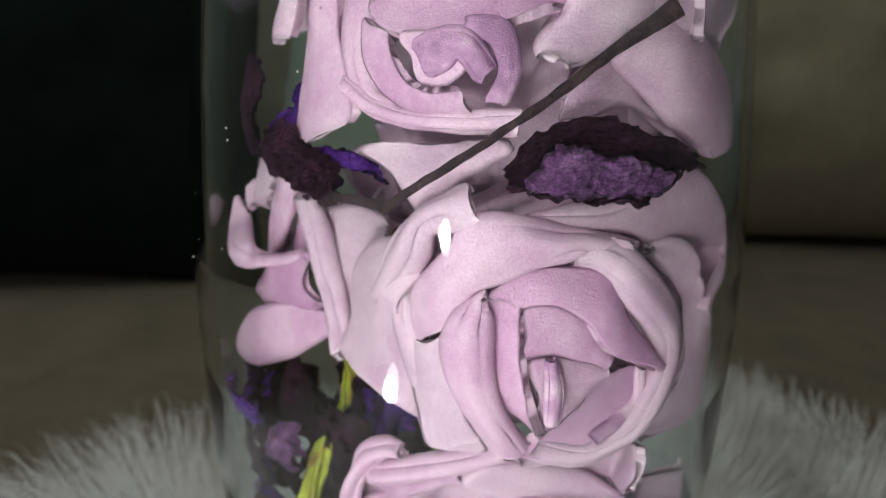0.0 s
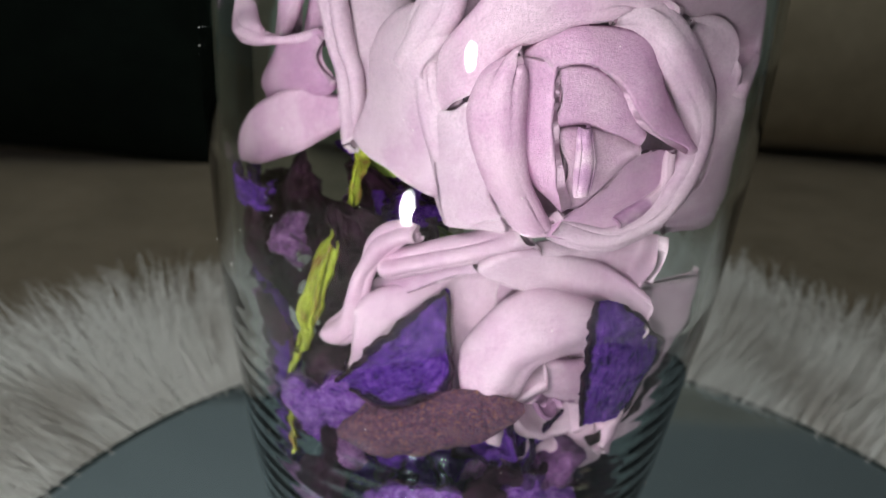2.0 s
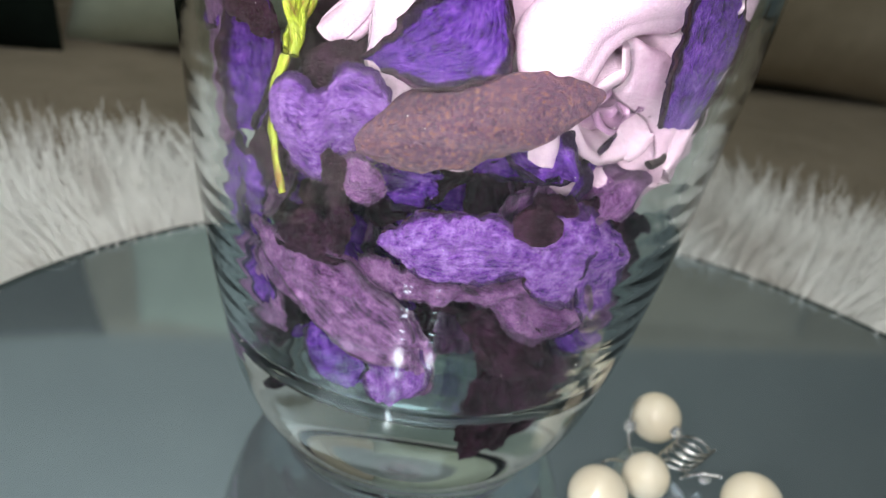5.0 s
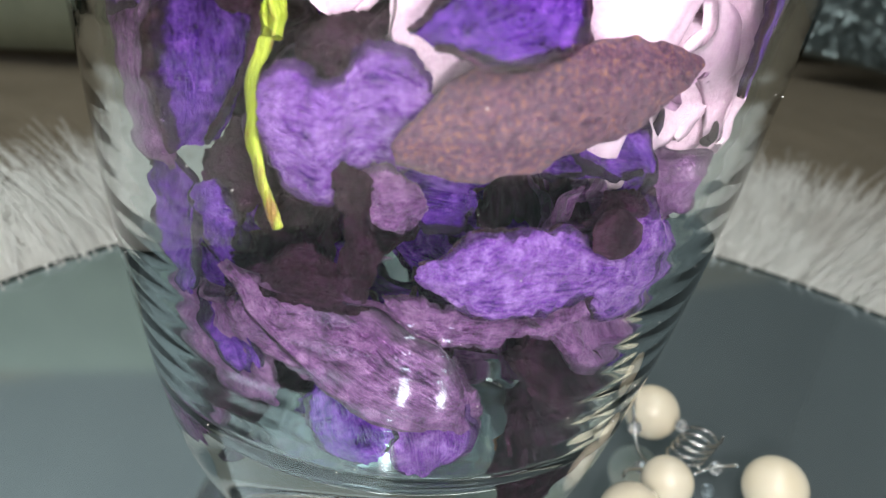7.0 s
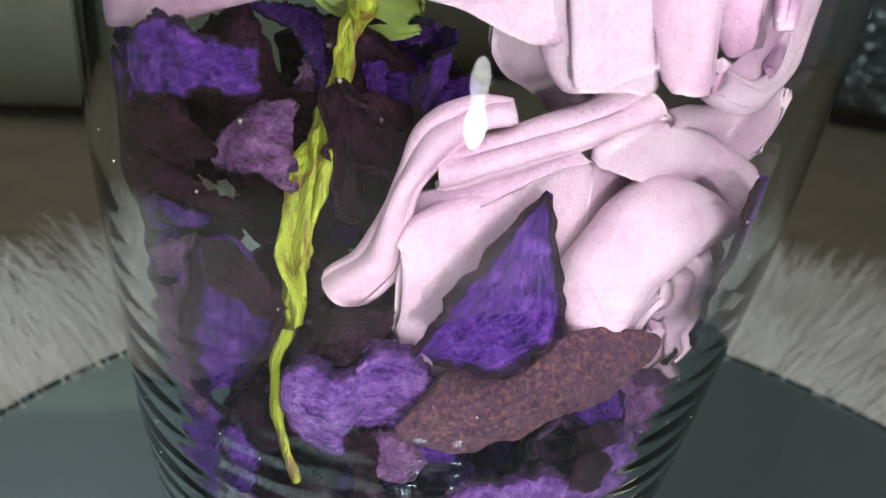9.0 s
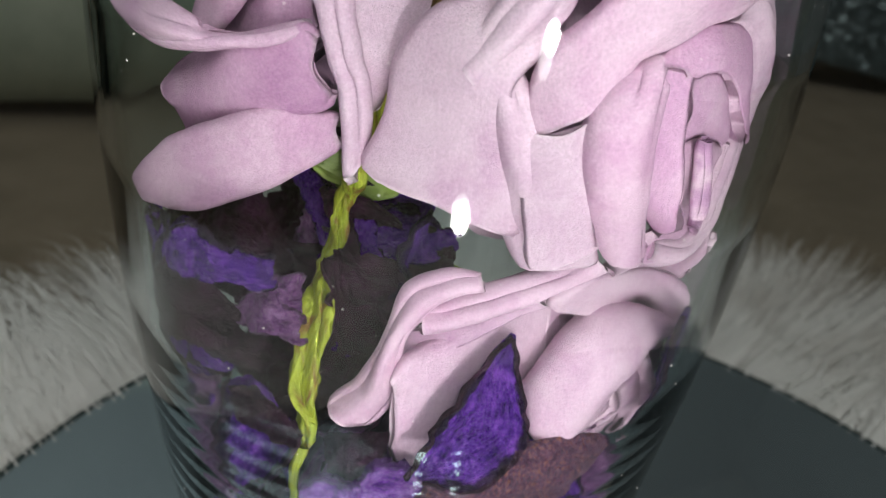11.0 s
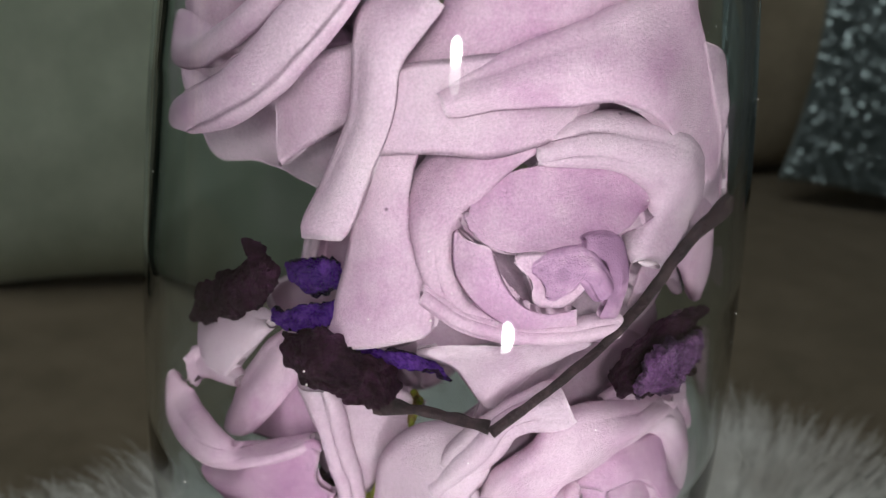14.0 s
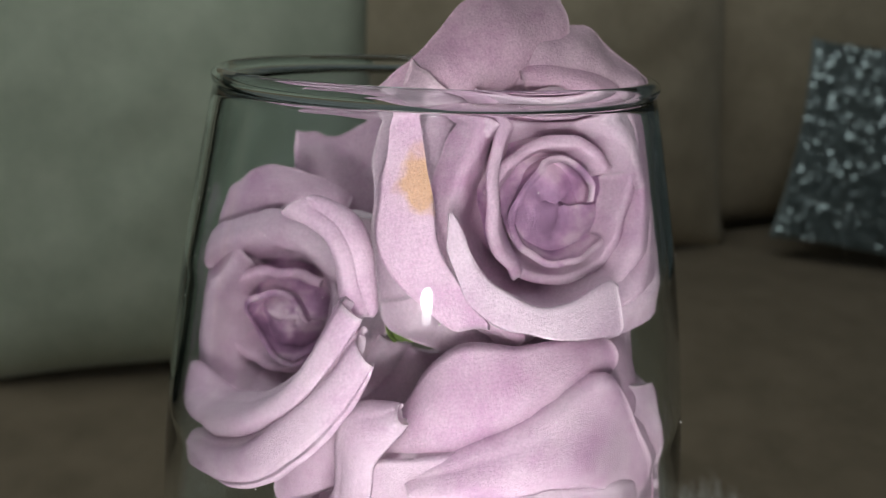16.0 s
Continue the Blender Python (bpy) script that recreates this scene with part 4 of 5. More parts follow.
fold(1, [(13.7, -38.3, 179.8), (15.5, -37.9, 187.9), (22.4, -34.7, 194.7)],
     [(18.5, -38.4, 180.8), (26.0, -34.8, 182.8), (37.7, -26.3, 174.6)], 0, 0.6, 0.6)
# upper rose: broad petals over and beside the cup
fold(1, [(-17.3, -27.0, 217.8), (-10.5, -32.3, 232.7), (0.2, -36.0, 232.6), (16.4, -33.2, 230.3)],
     [(-23.4, -30.0, 210.2), (-12.3, -37.0, 216.5), (-1.0, -40.0, 220.5), (18.3, -36.7, 226.6)], 0.0, 0.0, 1.5)
fold(1, [(-19.2, -35.1, 213.0), (-10.2, -40.8, 219.2), (0.2, -43.0, 223.2), (14.1, -40.6, 228.4)],
     [(-17.8, -36.9, 210.2), (-6.9, -43.5, 212.4), (6.2, -44.6, 211.6), (33.1, -34.0, 194.8)], 2.0, 0.0, 1.5)
fold(1, [(-19.9, -34.8, 225.8), (-27.0, -29.8, 221.8), (-28.5, -28.4, 208.1), (-33.4, -22.8, 190.5)],
     [(-19.1, -35.8, 223.6), (-23.0, -33.5, 215.9), (-24.5, -32.4, 208.2), (-28.3, -29.3, 192.2)], 1.2, 0.0, 1.0)
fold(1, [(-25.5, -30.4, 215.2), (-17.7, -35.4, 217.1), (-9.1, -38.5, 218.6), (2.3, -39.4, 218.4)],
     [(-27.4, -29.0, 203.5), (-19.1, -35.0, 204.9), (-12.2, -38.0, 204.6), (-2.6, -39.8, 206.8)], 0.0, 0.0, 0.5)
fold(1, [(22.4, -33.2, 220.7), (31.9, -31.4, 206.5), (33.2, -34.3, 192.8)],
     [(32.0, -31.5, 218.2), (33.5, -34.9, 205.3), (34.3, -37.0, 191.6)], 0.0, 0.0, 0.5)
# rose under the rim
fold(4, [(-47.1, 3.5, 205.7), (-40.8, -17.7, 215.1), (-32.0, -29.4, 228.5), (-25.0, -32.8, 238.5)],
     [(-46.1, -5.8, 202.9), (-41.7, -20.6, 207.9), (-32.8, -31.5, 219.6), (-24.6, -34.5, 232.3)], 1.8, 0.8, 2.4)
fold(4, [(-46.7, 3.6, 220.0), (-41.8, -7.5, 217.3), (-33.9, -25.6, 228.2), (-26.5, -30.4, 243.0)],
     [(-47.2, 3.4, 212.6), (-42.3, -15.4, 214.3), (-33.0, -29.6, 227.2), (-25.5, -33.3, 240.1)], 1.7, 0.0, 2.0)
fold(4, [(-32.8, -17.7, 253.3), (-27.9, -25.0, 249.2), (-26.4, -27.6, 239.5)],
     [(-29.6, -22.9, 255.6), (-25.2, -28.6, 250.6), (-23.4, -30.6, 239.0)], 1.6, 1.6, 1.6)
fold(4, [(-34.1, -15.4, 212.0), (-30.1, -22.0, 216.2), (-25.1, -26.5, 218.6)],
     [(-34.4, -14.0, 197.9), (-31.2, -19.6, 202.6), (-26.8, -23.9, 206.8)], 0.0, 0.0, 0.5)
# rose at the rim
fold(5, [(-23.9, -35.2, 268.2), (-24.1, -35.0, 259.3), (-22.9, -35.8, 248.9), (-15.0, -39.8, 240.8)],
     [(-20.6, -38.9, 269.2), (-18.2, -40.1, 258.5), (-16.3, -40.9, 249.8), (-9.4, -43.0, 240.0)], 1.4, 0.0, 1.2)
fold(5, [(-15.9, -41.0, 257.1), (-11.1, -42.6, 247.3), (-0.7, -44.0, 242.0), (13.1, -42.0, 244.1)],
     [(-17.1, -42.7, 250.5), (-11.7, -44.5, 241.4), (-1.6, -46.0, 238.0), (15.1, -43.5, 234.5)], 1.5, 0.0, 1.0)
ROSES = [
    ((0.0165, -0.029, 0.142), 10, -4, 0, ROSE_MIDDLE, "open lilac foam rose in the middle of the vase", None),
    ((-0.002, -0.033, 0.191), -14, -10, 0, ROSE_UPPER, "open lilac foam rose above the dried petals", None),
    ((-0.018, 0.004, 0.150), -98, 22, 0, ROSE_SIDE, "half-open lilac foam rose seen from its side", None),
    ((0.0165, -0.0385, 0.089), 16, -16, 0, ROSE_LOW, "lilac foam rose hanging head down above dried petals", (1.6, 0.8, 5.0, 9.0)),
    ((-0.030, 0.002, 0.226), -36, 10, 0, ROSE_LEFT, "lilac foam rose close under the rim", (0.9, 3.5, 7.0, 8.0)),
    ((0.008, -0.031, 0.254), -10, 8, 0, ROSE_RIM, "lilac foam rose at the rim, one petal stained tan", (0.9, 4.5, 8.0, 8.0)),
    ((0.034, 0.004, 0.222), 80, 5, 10, ROSE_BACK, "lilac foam rose pressed against the glass", (1.7, 1.0, 6.0, 9.0)),
    ((0.000, 0.030, 0.165), 180, 5, 10, ROSE_BACK, "lilac foam rose at the back of the vase", (1.7, 1.0, 6.0, 9.0)),
]
WIDE = {3: 1.1, 4: 1.22, 5: 1.26}
for k, (at, az, el, roll, petals, label, bud) in enumerate(ROSES):
    rose(face_frame(at, az, el, roll), petals, 3 + k, label, bud, folds=FOLDS[k], wide=WIDE.get(k, 1.0))


# ---- dried petals, pods, twigs ----
def dried_petal(name, at, az, el, roll, w, h, material, label, cup=0.35, ruffle=0.12, pointed=0.5, bend=0.2, seed=1, notch=0.0, thick=0.0007):
    """Curled dried petal or husk, w by h millimetres, hollow side towards az, el."""
    nu, nv = 26, 30
    pts = np.zeros((nu, nv, 3))
    for i in range(nu):
        u = 2 * i / (nu - 1) - 1
        for k in range(nv):
            v = k / (nv - 1)
            half = max(math.sin(math.pi * min(1, 0.06 + 0.94 * v) ** (1 - 0.45 * pointed)), 0.03) ** (0.55 + 0.5 * pointed)
            edge = abs(u) ** 3
            x = u * half * w / 2
            y = (v - 0.5 - notch * v ** 3 * math.exp(-(u / 0.4) ** 2)) * h
            z = cup * w * 0.5 * (u * u * half) + bend * h * (2 * v - 1) ** 2 * 0.5
            q = noise.noise_vector(Vector((u * 1.6 + seed * 3.1, v * 3.2, seed * 1.7)))
            f = noise.noise_vector(Vector((u * 4.0 + seed, v * 8.0, seed * 0.7)))
            pts[i, k] = (x + ruffle * w * (0.5 * q.x + 0.3 * f.x) * (0.3 + edge), y + ruffle * h * (0.4 * q.y + 0.25 * f.y),
                         z + ruffle * w * (0.9 * q.z + 0.5 * f.z) * (0.4 + edge))
    q = place(pts * 0.001, face_frame(at, az, el, roll))
    verts, faces = sheet(inside(q), thick)
    ob = thing(name, label, "dried petal", "dried petals in the vase")
    mesh_object("blade", inside(verts, 0.0005), faces, material, ob, uv=sheet_uv(nu, nv))
    return ob


def dried_pod(at, az, el, roll, w, h, material, label, seed=1, flat=0.55):
    nu, nv = 40, 36
    pts = np.zeros((nu, nv, 3))
    for i in range(nu):
        a = 2 * math.pi * i / (nu - 1)
        for k in range(nv):
            v = k / (nv - 1)
            half = max(math.sin(math.pi * (0.015 + 0.97 * v)), 0.02) ** 0.62 * (1 + 0.18 * math.sin(2.2 * v + seed))
            c = Vector((half * w / 2 * math.cos(a), (v - 0.5) * h, half * w / 2 * flat * math.sin(a)))
            q = noise.noise_vector(c * 0.13 + Vector((seed, 0, 0))) * 1.0 + noise.noise_vector(c * 0.5) * 0.5
            pts[i, k] = c + q
    p = inside(place(pts * 0.001, face_frame(at, az, el, roll)))
    ob = thing("dried_pod", label, "seed pod", "dried petals in the vase")
    mesh_object("husk", p.reshape(-1, 3), [f[::-1] for f in grid_faces(nu, nv)], material, ob)
    return ob


def shaped_petal(upper, lower, material, label, bulge, ruffle, seed, rim=0.0):
    """Dried petal between two edge lines, in millimetres, bulging outwards (hollow where negative), with crumpled edges and a thick dark rim where given."""
    nu, nv = 44, 58
    a, b = catmull(upper, nv), catmull(lower, nv)
    mid = (a + b) / 2
    o = mid * (1, 1, 0)
    o /= np.linalg.norm(o, axis=1, keepdims=True)
    s = np.linspace(0, 1, nu)[:, None, None]
    wide = np.linalg.norm(b - a, axis=1)[None, :, None]
    pts = a + (b - a) * s + o * np.sin(math.pi * s) * bulge * 1.5 * np.minimum(1, wide / 8)
    ruffle *= 1.35
    edge = (2 * np.abs(s - 0.5)) ** 3
    pts = pts + ruffle * (0.45 + 0.55 * edge) * smooth_noise(pts, 0.16, seed) * 1.3 + ruffle * (0.25 + 0.5 * edge) * smooth_noise(pts, 0.55, seed + 3) * 0.7
    pts = pts + min(ruffle, 1.0) * (0.50 * smooth_noise(pts, 0.9, seed + 5) + 0.22 * smooth_noise(pts, 2.4, seed + 9))
    verts, faces = sheet(inside(pts * 0.001), 0.0008)
    ob = thing("dried_petal", label, "dried petal", "dried petals in the vase")
    mesh_object("blade", inside(verts, 0.0005), faces, material, ob, uv=sheet_uv(nu, nv))
    if rim:
        for line in (pts[0], pts[-1]):
            v, f = tube(line[::3] * 0.001, [0.0004, 0.0007 * rim, 0.0006 * rim, 0.0004], 7, 50, 0.7)
            mesh_object("rim", inside(v + 0.0004 * smooth_noise(v, 500, seed), 0.0004), f, PLUM, ob, "dark brown curled rim")
    return ob


PETALS = [
    # at, az, el, roll, w, h, material, label, cup, ruffle, pointed, bend, seed
    ((-0.0240, -0.0350, 0.0520), -30, 25, 58, 17, 36, MAUVE, "large mauve dried petal at the bottom of the vase", 0.6, 0.16, 0.7, 0.15, 4),
    ((-0.0440, 0.0000, 0.1080), -70, 15, 60, 14, 20, PLUM, "dark plum-brown dried petal", 0.6, 0.25, 0.4, 0.2, 11),
    ((-0.0490, 0.0010, 0.1150), -80, 10, 50, 10, 14, VIOLET, "small violet dried petal", 0.5, 0.25, 0.4, 0.2, 12),
    ((-0.0450, -0.0080, 0.0960), -70, 5, 70, 12, 16, VIOLET, "small violet dried petal", 0.5, 0.25, 0.4, 0.2, 15),
    ((-0.0280, -0.0050, 0.1050), -30, 5, 45, 20, 26, PLUM, "dark plum dried petal", 0.4, 0.25, 0.3, 0.2, 18),
    ((-0.0400, -0.0150, 0.0650), -60, 10, 20, 12, 20, VIOLET, "small violet dried petal", 0.5, 0.25, 0.4, 0.2, 19),
    ((-0.0360, -0.0200, 0.0480), -50, 15, 60, 14, 22, MAUVE, "mauve dried petal at the bottom", 0.5, 0.25, 0.4, 0.2, 20),
    ((0.0080, -0.0400, 0.0560), 10, 20, 70, 14, 26, MAUVE, "mauve dried petal at the bottom", 0.5, 0.25, 0.5, 0.2, 21),
    ((0.0200, -0.0330, 0.0500), 30, 10, 40, 13, 18, VIOLET, "crumpled violet dried petal at the bottom", 0.5, 0.3, 0.4, 0.2, 22),
    ((0.0280, -0.0250, 0.0600), 40, 10, 80, 13, 22, PLUM, "dark plum dried petal at the bottom", 0.5, 0.3, 0.5, 0.2, 23),
    ((0.0000, -0.0150, 0.0560), 0, 30, 20, 26, 34, PLUM, "dark plum dried petal at the bottom", 0.4, 0.25, 0.3, 0.2, 24),
    ((-0.0150, -0.0020, 0.0750), -30, 20, 60, 26, 34, PLUM, "dark plum dried petal", 0.4, 0.25, 0.3, 0.2, 25),
    ((0.0150, 0.0050, 0.0700), 20, 20, 30, 28, 34, PLUM, "dark plum dried petal", 0.4, 0.25, 0.3, 0.2, 26),
]
PETALS_FRONT = [
    ((-0.0215, -0.0330, 0.0415), -30, 20, 30, 13, 16, VIOLET, "violet pleated dried petal at the bottom", 0.6, 0.25, 0.5, 0.2, 63),
    ((-0.0120, -0.0345, 0.0440), -20, 10, 10, 12, 22, LILAC, "pale lilac dried petal standing at the bottom", 0.5, 0.2, 0.6, 0.25, 64),
    ((0.0050, -0.0370, 0.0470), 8, 10, 60, 12, 18, PLUM, "dark crumpled dried petal at the bottom", 0.6, 0.3, 0.5, 0.25, 65),
    ((-0.0345, -0.0205, 0.0535), -55, 10, 40, 10, 18, VIOLET, "bright violet dried petal near the glass", 0.5, 0.25, 0.5, 0.2, 66),
    ((0.0190, -0.0390, 0.0600), 25, 10, 20, 12, 16, LILAC, "lilac crumpled dried petal near the glass", 0.6, 0.3, 0.3, 0.25, 67),
]
for row in PETALS + PETALS_FRONT:
    dried_petal("dried_petal", *row)
shaped_petal([(-23.1, -43.2, 94.4), (-18.6, -41.3, 98.2), (-12.8, -39.8, 104.0), (-4.5, -37.9, 110.8)],
             [(-20.3, -44.2, 92.6), (-14.3, -46.4, 91.6), (-7.8, -46.0, 91.9), (-3.3, -44.3, 94.3), (-3.5, -41.5, 101.6), (-4.2, -37.9, 110.5)], VIOLET, "vivid violet dried petal with a dark rim", -2.2, 0.5, 7, rim=0.8)
shaped_petal([(-33.9, -32.7, 86.4), (-31.4, -33.9, 89.3), (-27.5, -35.4, 87.7), (-24.1, -36.7, 91.3), (-20.0, -38.1, 90.4), (-16.9, -38.5, 86.1)],
             [(-33.2, -31.1, 80.8), (-30.6, -30.7, 74.2), (-26.3, -32.8, 72.2), (-24.4, -34.0, 77.3), (-20.4, -35.7, 77.6), (-16.2, -37.9, 81.6)], LILAC, "pale violet heart-shaped dried petal", 1.6, 0.7, 8)
shaped_petal([(-29.8, -28.9, 90.3), (-26.9, -32.0, 94.2), (-22.5, -34.2, 94.4)],
             [(-29.9, -32.6, 87.5), (-26.6, -34.0, 87.3), (-22.9, -35.9, 91.3)], PLUM, "dark brown shrivelled cap of a dried petal", 1.6, 0.8, 9)
shaped_petal([(-28.6, -33.1, 79.0), (-26.6, -34.8, 74.6), (-24.8, -35.3, 66.7), (-23.8, -34.9, 59.0)],
             [(-28.1, -33.5, 79.5), (-24.0, -37.3, 76.6), (-22.8, -37.9, 70.8), (-21.5, -37.2, 60.3)], PLUM, "dark brown pointed husk tip", 1.2, 0.8, 10)
shaped_petal([(-24.0, -36.9, 77.2), (-21.8, -38.4, 78.5), (-17.9, -39.4, 76.1)],
             [(-22.6, -37.4, 71.3), (-19.8, -38.9, 70.9), (-17.6, -39.8, 73.9)], MAUVE, "thin mauve dried petal beside the husk", 0.6, 0.8, 11)
shaped_petal([(-17.5, -38.8, 66.5), (-11.8, -41.9, 71.4), (-4.5, -43.8, 73.3), (7.4, -43.2, 68.3)],
             [(-16.7, -39.7, 64.0), (-8.2, -42.2, 61.1), (0.4, -43.3, 62.0), (12.7, -41.4, 62.1)], LILAC, "lilac streaked dried petal lying flat", 1.6, 0.9, 12, rim=0.5)
shaped_petal([(-19.5, -36.7, 60.4), (-11.4, -39.9, 60.4), (-0.9, -41.5, 60.0), (6.4, -41.2, 61.0)],
             [(-18.9, -38.1, 57.7), (-11.2, -40.8, 56.3), (-0.6, -42.3, 56.3), (7.6, -41.9, 58.3)], MAUVE, "mauve ribbed edge of a dried petal", 1.2, 0.9, 13)
shaped_petal([(-42.7, -20.5, 99.2), (-43.3, -17.4, 88.5), (-43.1, -15.4, 79.4), (-41.6, -17.4, 74.1)],
             [(-39.9, -23.9, 100.3), (-37.3, -28.2, 95.9), (-34.6, -30.1, 93.7), (-35.2, -26.4, 86.5), (-38.2, -19.1, 75.2)], VIOLET, "violet dried petal cup with dark outside", -2.5, 0.7, 14, rim=0.9)
shaped_petal([(-42.3, -22.5, 99.8), (-41.6, -23.4, 94.5), (-38.8, -28.0, 93.9), (-35.6, -31.9, 93.7)],
             [(-40.0, -23.7, 100.9), (-37.9, -26.7, 98.6), (-36.2, -28.9, 96.3), (-34.7, -30.9, 94.6)], PLUM, "folded dark brown edge of a dried petal", 1.0, 0.7, 15)
shaped_petal([(-47.7, -8.6, 92.4), (-47.6, 1.9, 79.0), (-45.8, -6.2, 71.4), (-41.9, -19.9, 72.9)],
             [(-42.8, -19.1, 99.5), (-43.5, -15.4, 88.5), (-42.7, -15.1, 79.3), (-40.8, -17.7, 73.4)], MAUVE, "mauve dried petal pressed to the glass", 0.8, 0.6, 16)
shaped_petal([(-39.1, -20.3, 70.2), (-38.2, -20.2, 64.4), (-36.1, -22.6, 60.6)],
             [(-37.0, -23.5, 72.7), (-35.5, -24.7, 67.9), (-35.1, -23.3, 60.9)], VIOLET, "small bright violet dried petal", 0.8, 0.6, 17)
shaped_petal([(-36.3, -20.8, 76.3), (-34.4, -24.5, 79.0), (-32.3, -26.2, 74.5)],
             [(-36.9, -19.5, 68.5), (-34.4, -23.6, 67.8), (-32.3, -26.9, 70.5)], PLUM, "dark plum-brown dried petal", 1.2, 0.8, 18)
shaped_petal([(-34.6, -19.7, 56.2), (-30.0, -28.3, 64.8), (-24.0, -33.4, 64.4)],
             [(-33.7, -25.5, 58.5), (-28.7, -30.7, 57.9), (-23.8, -35.1, 59.7)], PLUM, "dark dried petal rolled like a tube", 2.0, 0.8, 19)
shaped_petal([(-41.6, 5.0, 112.8), (-39.4, 5.6, 119.3), (-36.2, -9.8, 126.0), (-33.0, -11.5, 120.5), (-30.5, -10.8, 112.5)],
             [(-42.3, -3.1, 113.8), (-38.5, -11.7, 111.9), (-34.1, -12.0, 110.4), (-30.5, -10.4, 110.8)], PLUM, "broad smooth dark brown dried petal", 1.4, 0.6, 20)
shaped_petal([(-50.4, 2.0, 111.4), (-45.6, -13.0, 115.5), (-40.4, -20.3, 111.0)],
             [(-49.0, -3.5, 108.0), (-45.9, -14.2, 107.6), (-41.0, -21.4, 110.4)], PLUM, "cupped dark brown dried petal at the glass", 1.6, 0.6, 21)
shaped_petal([(-53.3, 0.9, 117.1), (-50.7, 2.1, 117.4), (-48.2, -5.1, 114.9)],
             [(-52.6, 1.1, 114.1), (-50.6, 1.9, 110.8), (-48.3, -1.6, 112.4)], VIOLET, "curled violet tip of a dried petal", 0.8, 0.6, 22)
shaped_petal([(-47.5, 3.2, 113.8), (-44.3, 4.3, 115.7), (-42.9, -7.6, 116.4)],
             [(-47.5, 3.3, 112.2), (-44.9, -6.7, 113.7), (-42.6, -8.2, 114.7)], VIOLET, "violet inside of a folded dried petal", 0.6, 0.6, 23)
shaped_petal([(-40.1, -18.6, 110.4), (-37.2, -22.3, 113.5), (-33.4, -26.0, 113.1)],
             [(-40.5, -22.2, 109.6), (-37.7, -24.9, 109.0), (-33.2, -27.5, 108.1)], MAUVE, "frilled mauve dried petal edge", 1.2, 1.6, 24)
shaped_petal([(-53.4, 0.6, 107.3), (-47.2, -13.6, 108.3), (-42.2, -20.8, 106.6), (-38.1, -25.6, 105.7)],
             [(-52.5, 0.1, 103.6), (-47.3, -14.1, 104.4), (-42.3, -21.4, 103.9), (-38.3, -25.2, 103.5)], PLUM, "long dark dried petal folded lengthwise", 1.0, 0.5, 25)
shaped_petal([(-47.7, -5.4, 99.6), (-45.9, -13.4, 103.3), (-41.3, -21.8, 103.3)],
             [(-47.5, 1.7, 90.0), (-45.8, -11.0, 96.3), (-42.1, -20.1, 101.3)], VIOLET, "bright violet triangle of a dried petal", 0.4, 0.4, 26)
shaped_petal([(-32.0, 6.6, 123.7), (-27.0, 2.6, 121.4), (-25.5, -8.1, 116.3), (-25.6, -9.4, 111.0)],
             [(-29.5, 6.8, 125.0), (-24.2, -1.9, 125.4), (-22.5, -8.4, 118.8), (-22.3, -9.4, 111.0)], VIOLET, "violet dried petal behind the raffia", 0.8, 0.8, 27)
shaped_petal([(-20.9, -13.0, 119.9), (-20.1, -15.9, 112.8), (-21.8, -14.9, 103.5), (-22.8, -14.5, 95.4)],
             [(-17.9, -15.5, 121.3), (-17.6, -17.5, 114.9), (-19.2, -16.8, 104.1), (-20.1, -16.6, 96.2)], VIOLET, "violet dried petal behind the raffia strand", 0.8, 0.8, 28)
shaped_petal([(19.5, -47.2, 115.3), (18.9, -46.9, 105.0), (19.3, -46.0, 99.1), (20.4, -44.3, 88.6)],
             [(23.9, -45.1, 114.2), (34.6, -36.7, 102.6), (33.7, -36.6, 95.3), (28.4, -40.0, 88.4)], VIOLET, "folded blue-violet dried petal", 0.4, 0.6, 29, rim=0.5)
shaped_petal([(3.4, -42.4, 67.0), (6.6, -42.8, 73.2), (13.9, -41.3, 74.3), (22.9, -36.0, 67.3)],
             [(5.1, -43.5, 62.1), (11.4, -41.2, 55.9), (18.9, -38.2, 55.5), (24.2, -36.2, 60.7)], LILAC, "violet rounded dried petal", 1.6, 0.8, 30, rim=0.5)
shaped_petal([(5.8, -41.4, 75.9), (13.0, -39.6, 74.8), (21.4, -35.0, 70.7)],
             [(2.8, -43.2, 72.2), (7.6, -42.8, 73.0), (23.6, -35.6, 67.8)], PLUM, "dark curled edge of a dried petal", 1.2, 0.8, 31)
shaped_petal([(-17.8, -37.4, 54.0), (-12.2, -39.8, 54.2), (-7.1, -40.2, 46.9), (-5.1, -38.6, 36.8)],
             [(-14.9, -36.9, 51.6), (-12.3, -37.1, 46.9), (-9.6, -36.0, 38.6), (-7.3, -35.5, 33.6)], MAUVE, "pleated mauve dried petal at the bottom", 1.0, 0.7, 32)
shaped_petal([(-35.8, -22.1, 54.9), (-29.5, -30.8, 61.2), (-18.4, -36.0, 54.4)],
             [(-33.6, -25.7, 50.8), (-25.3, -32.6, 48.0), (-15.6, -37.1, 47.9)], MAUVE, "pale mauve dried petal standing in the bottom", 1.2, 0.7, 33)
shaped_petal([(-47.2, 4.4, 166.4), (-45.0, -0.4, 175.1), (-41.1, -15.6, 184.7), (-39.9, -16.0, 188.7)],
             [(-45.4, 1.1, 167.7), (-41.3, -15.8, 175.8), (-37.3, -21.4, 183.3), (-38.3, -17.3, 188.2)], PLUM, "dark wrinkled dried petal at the glass", 1.2, 0.9, 34)
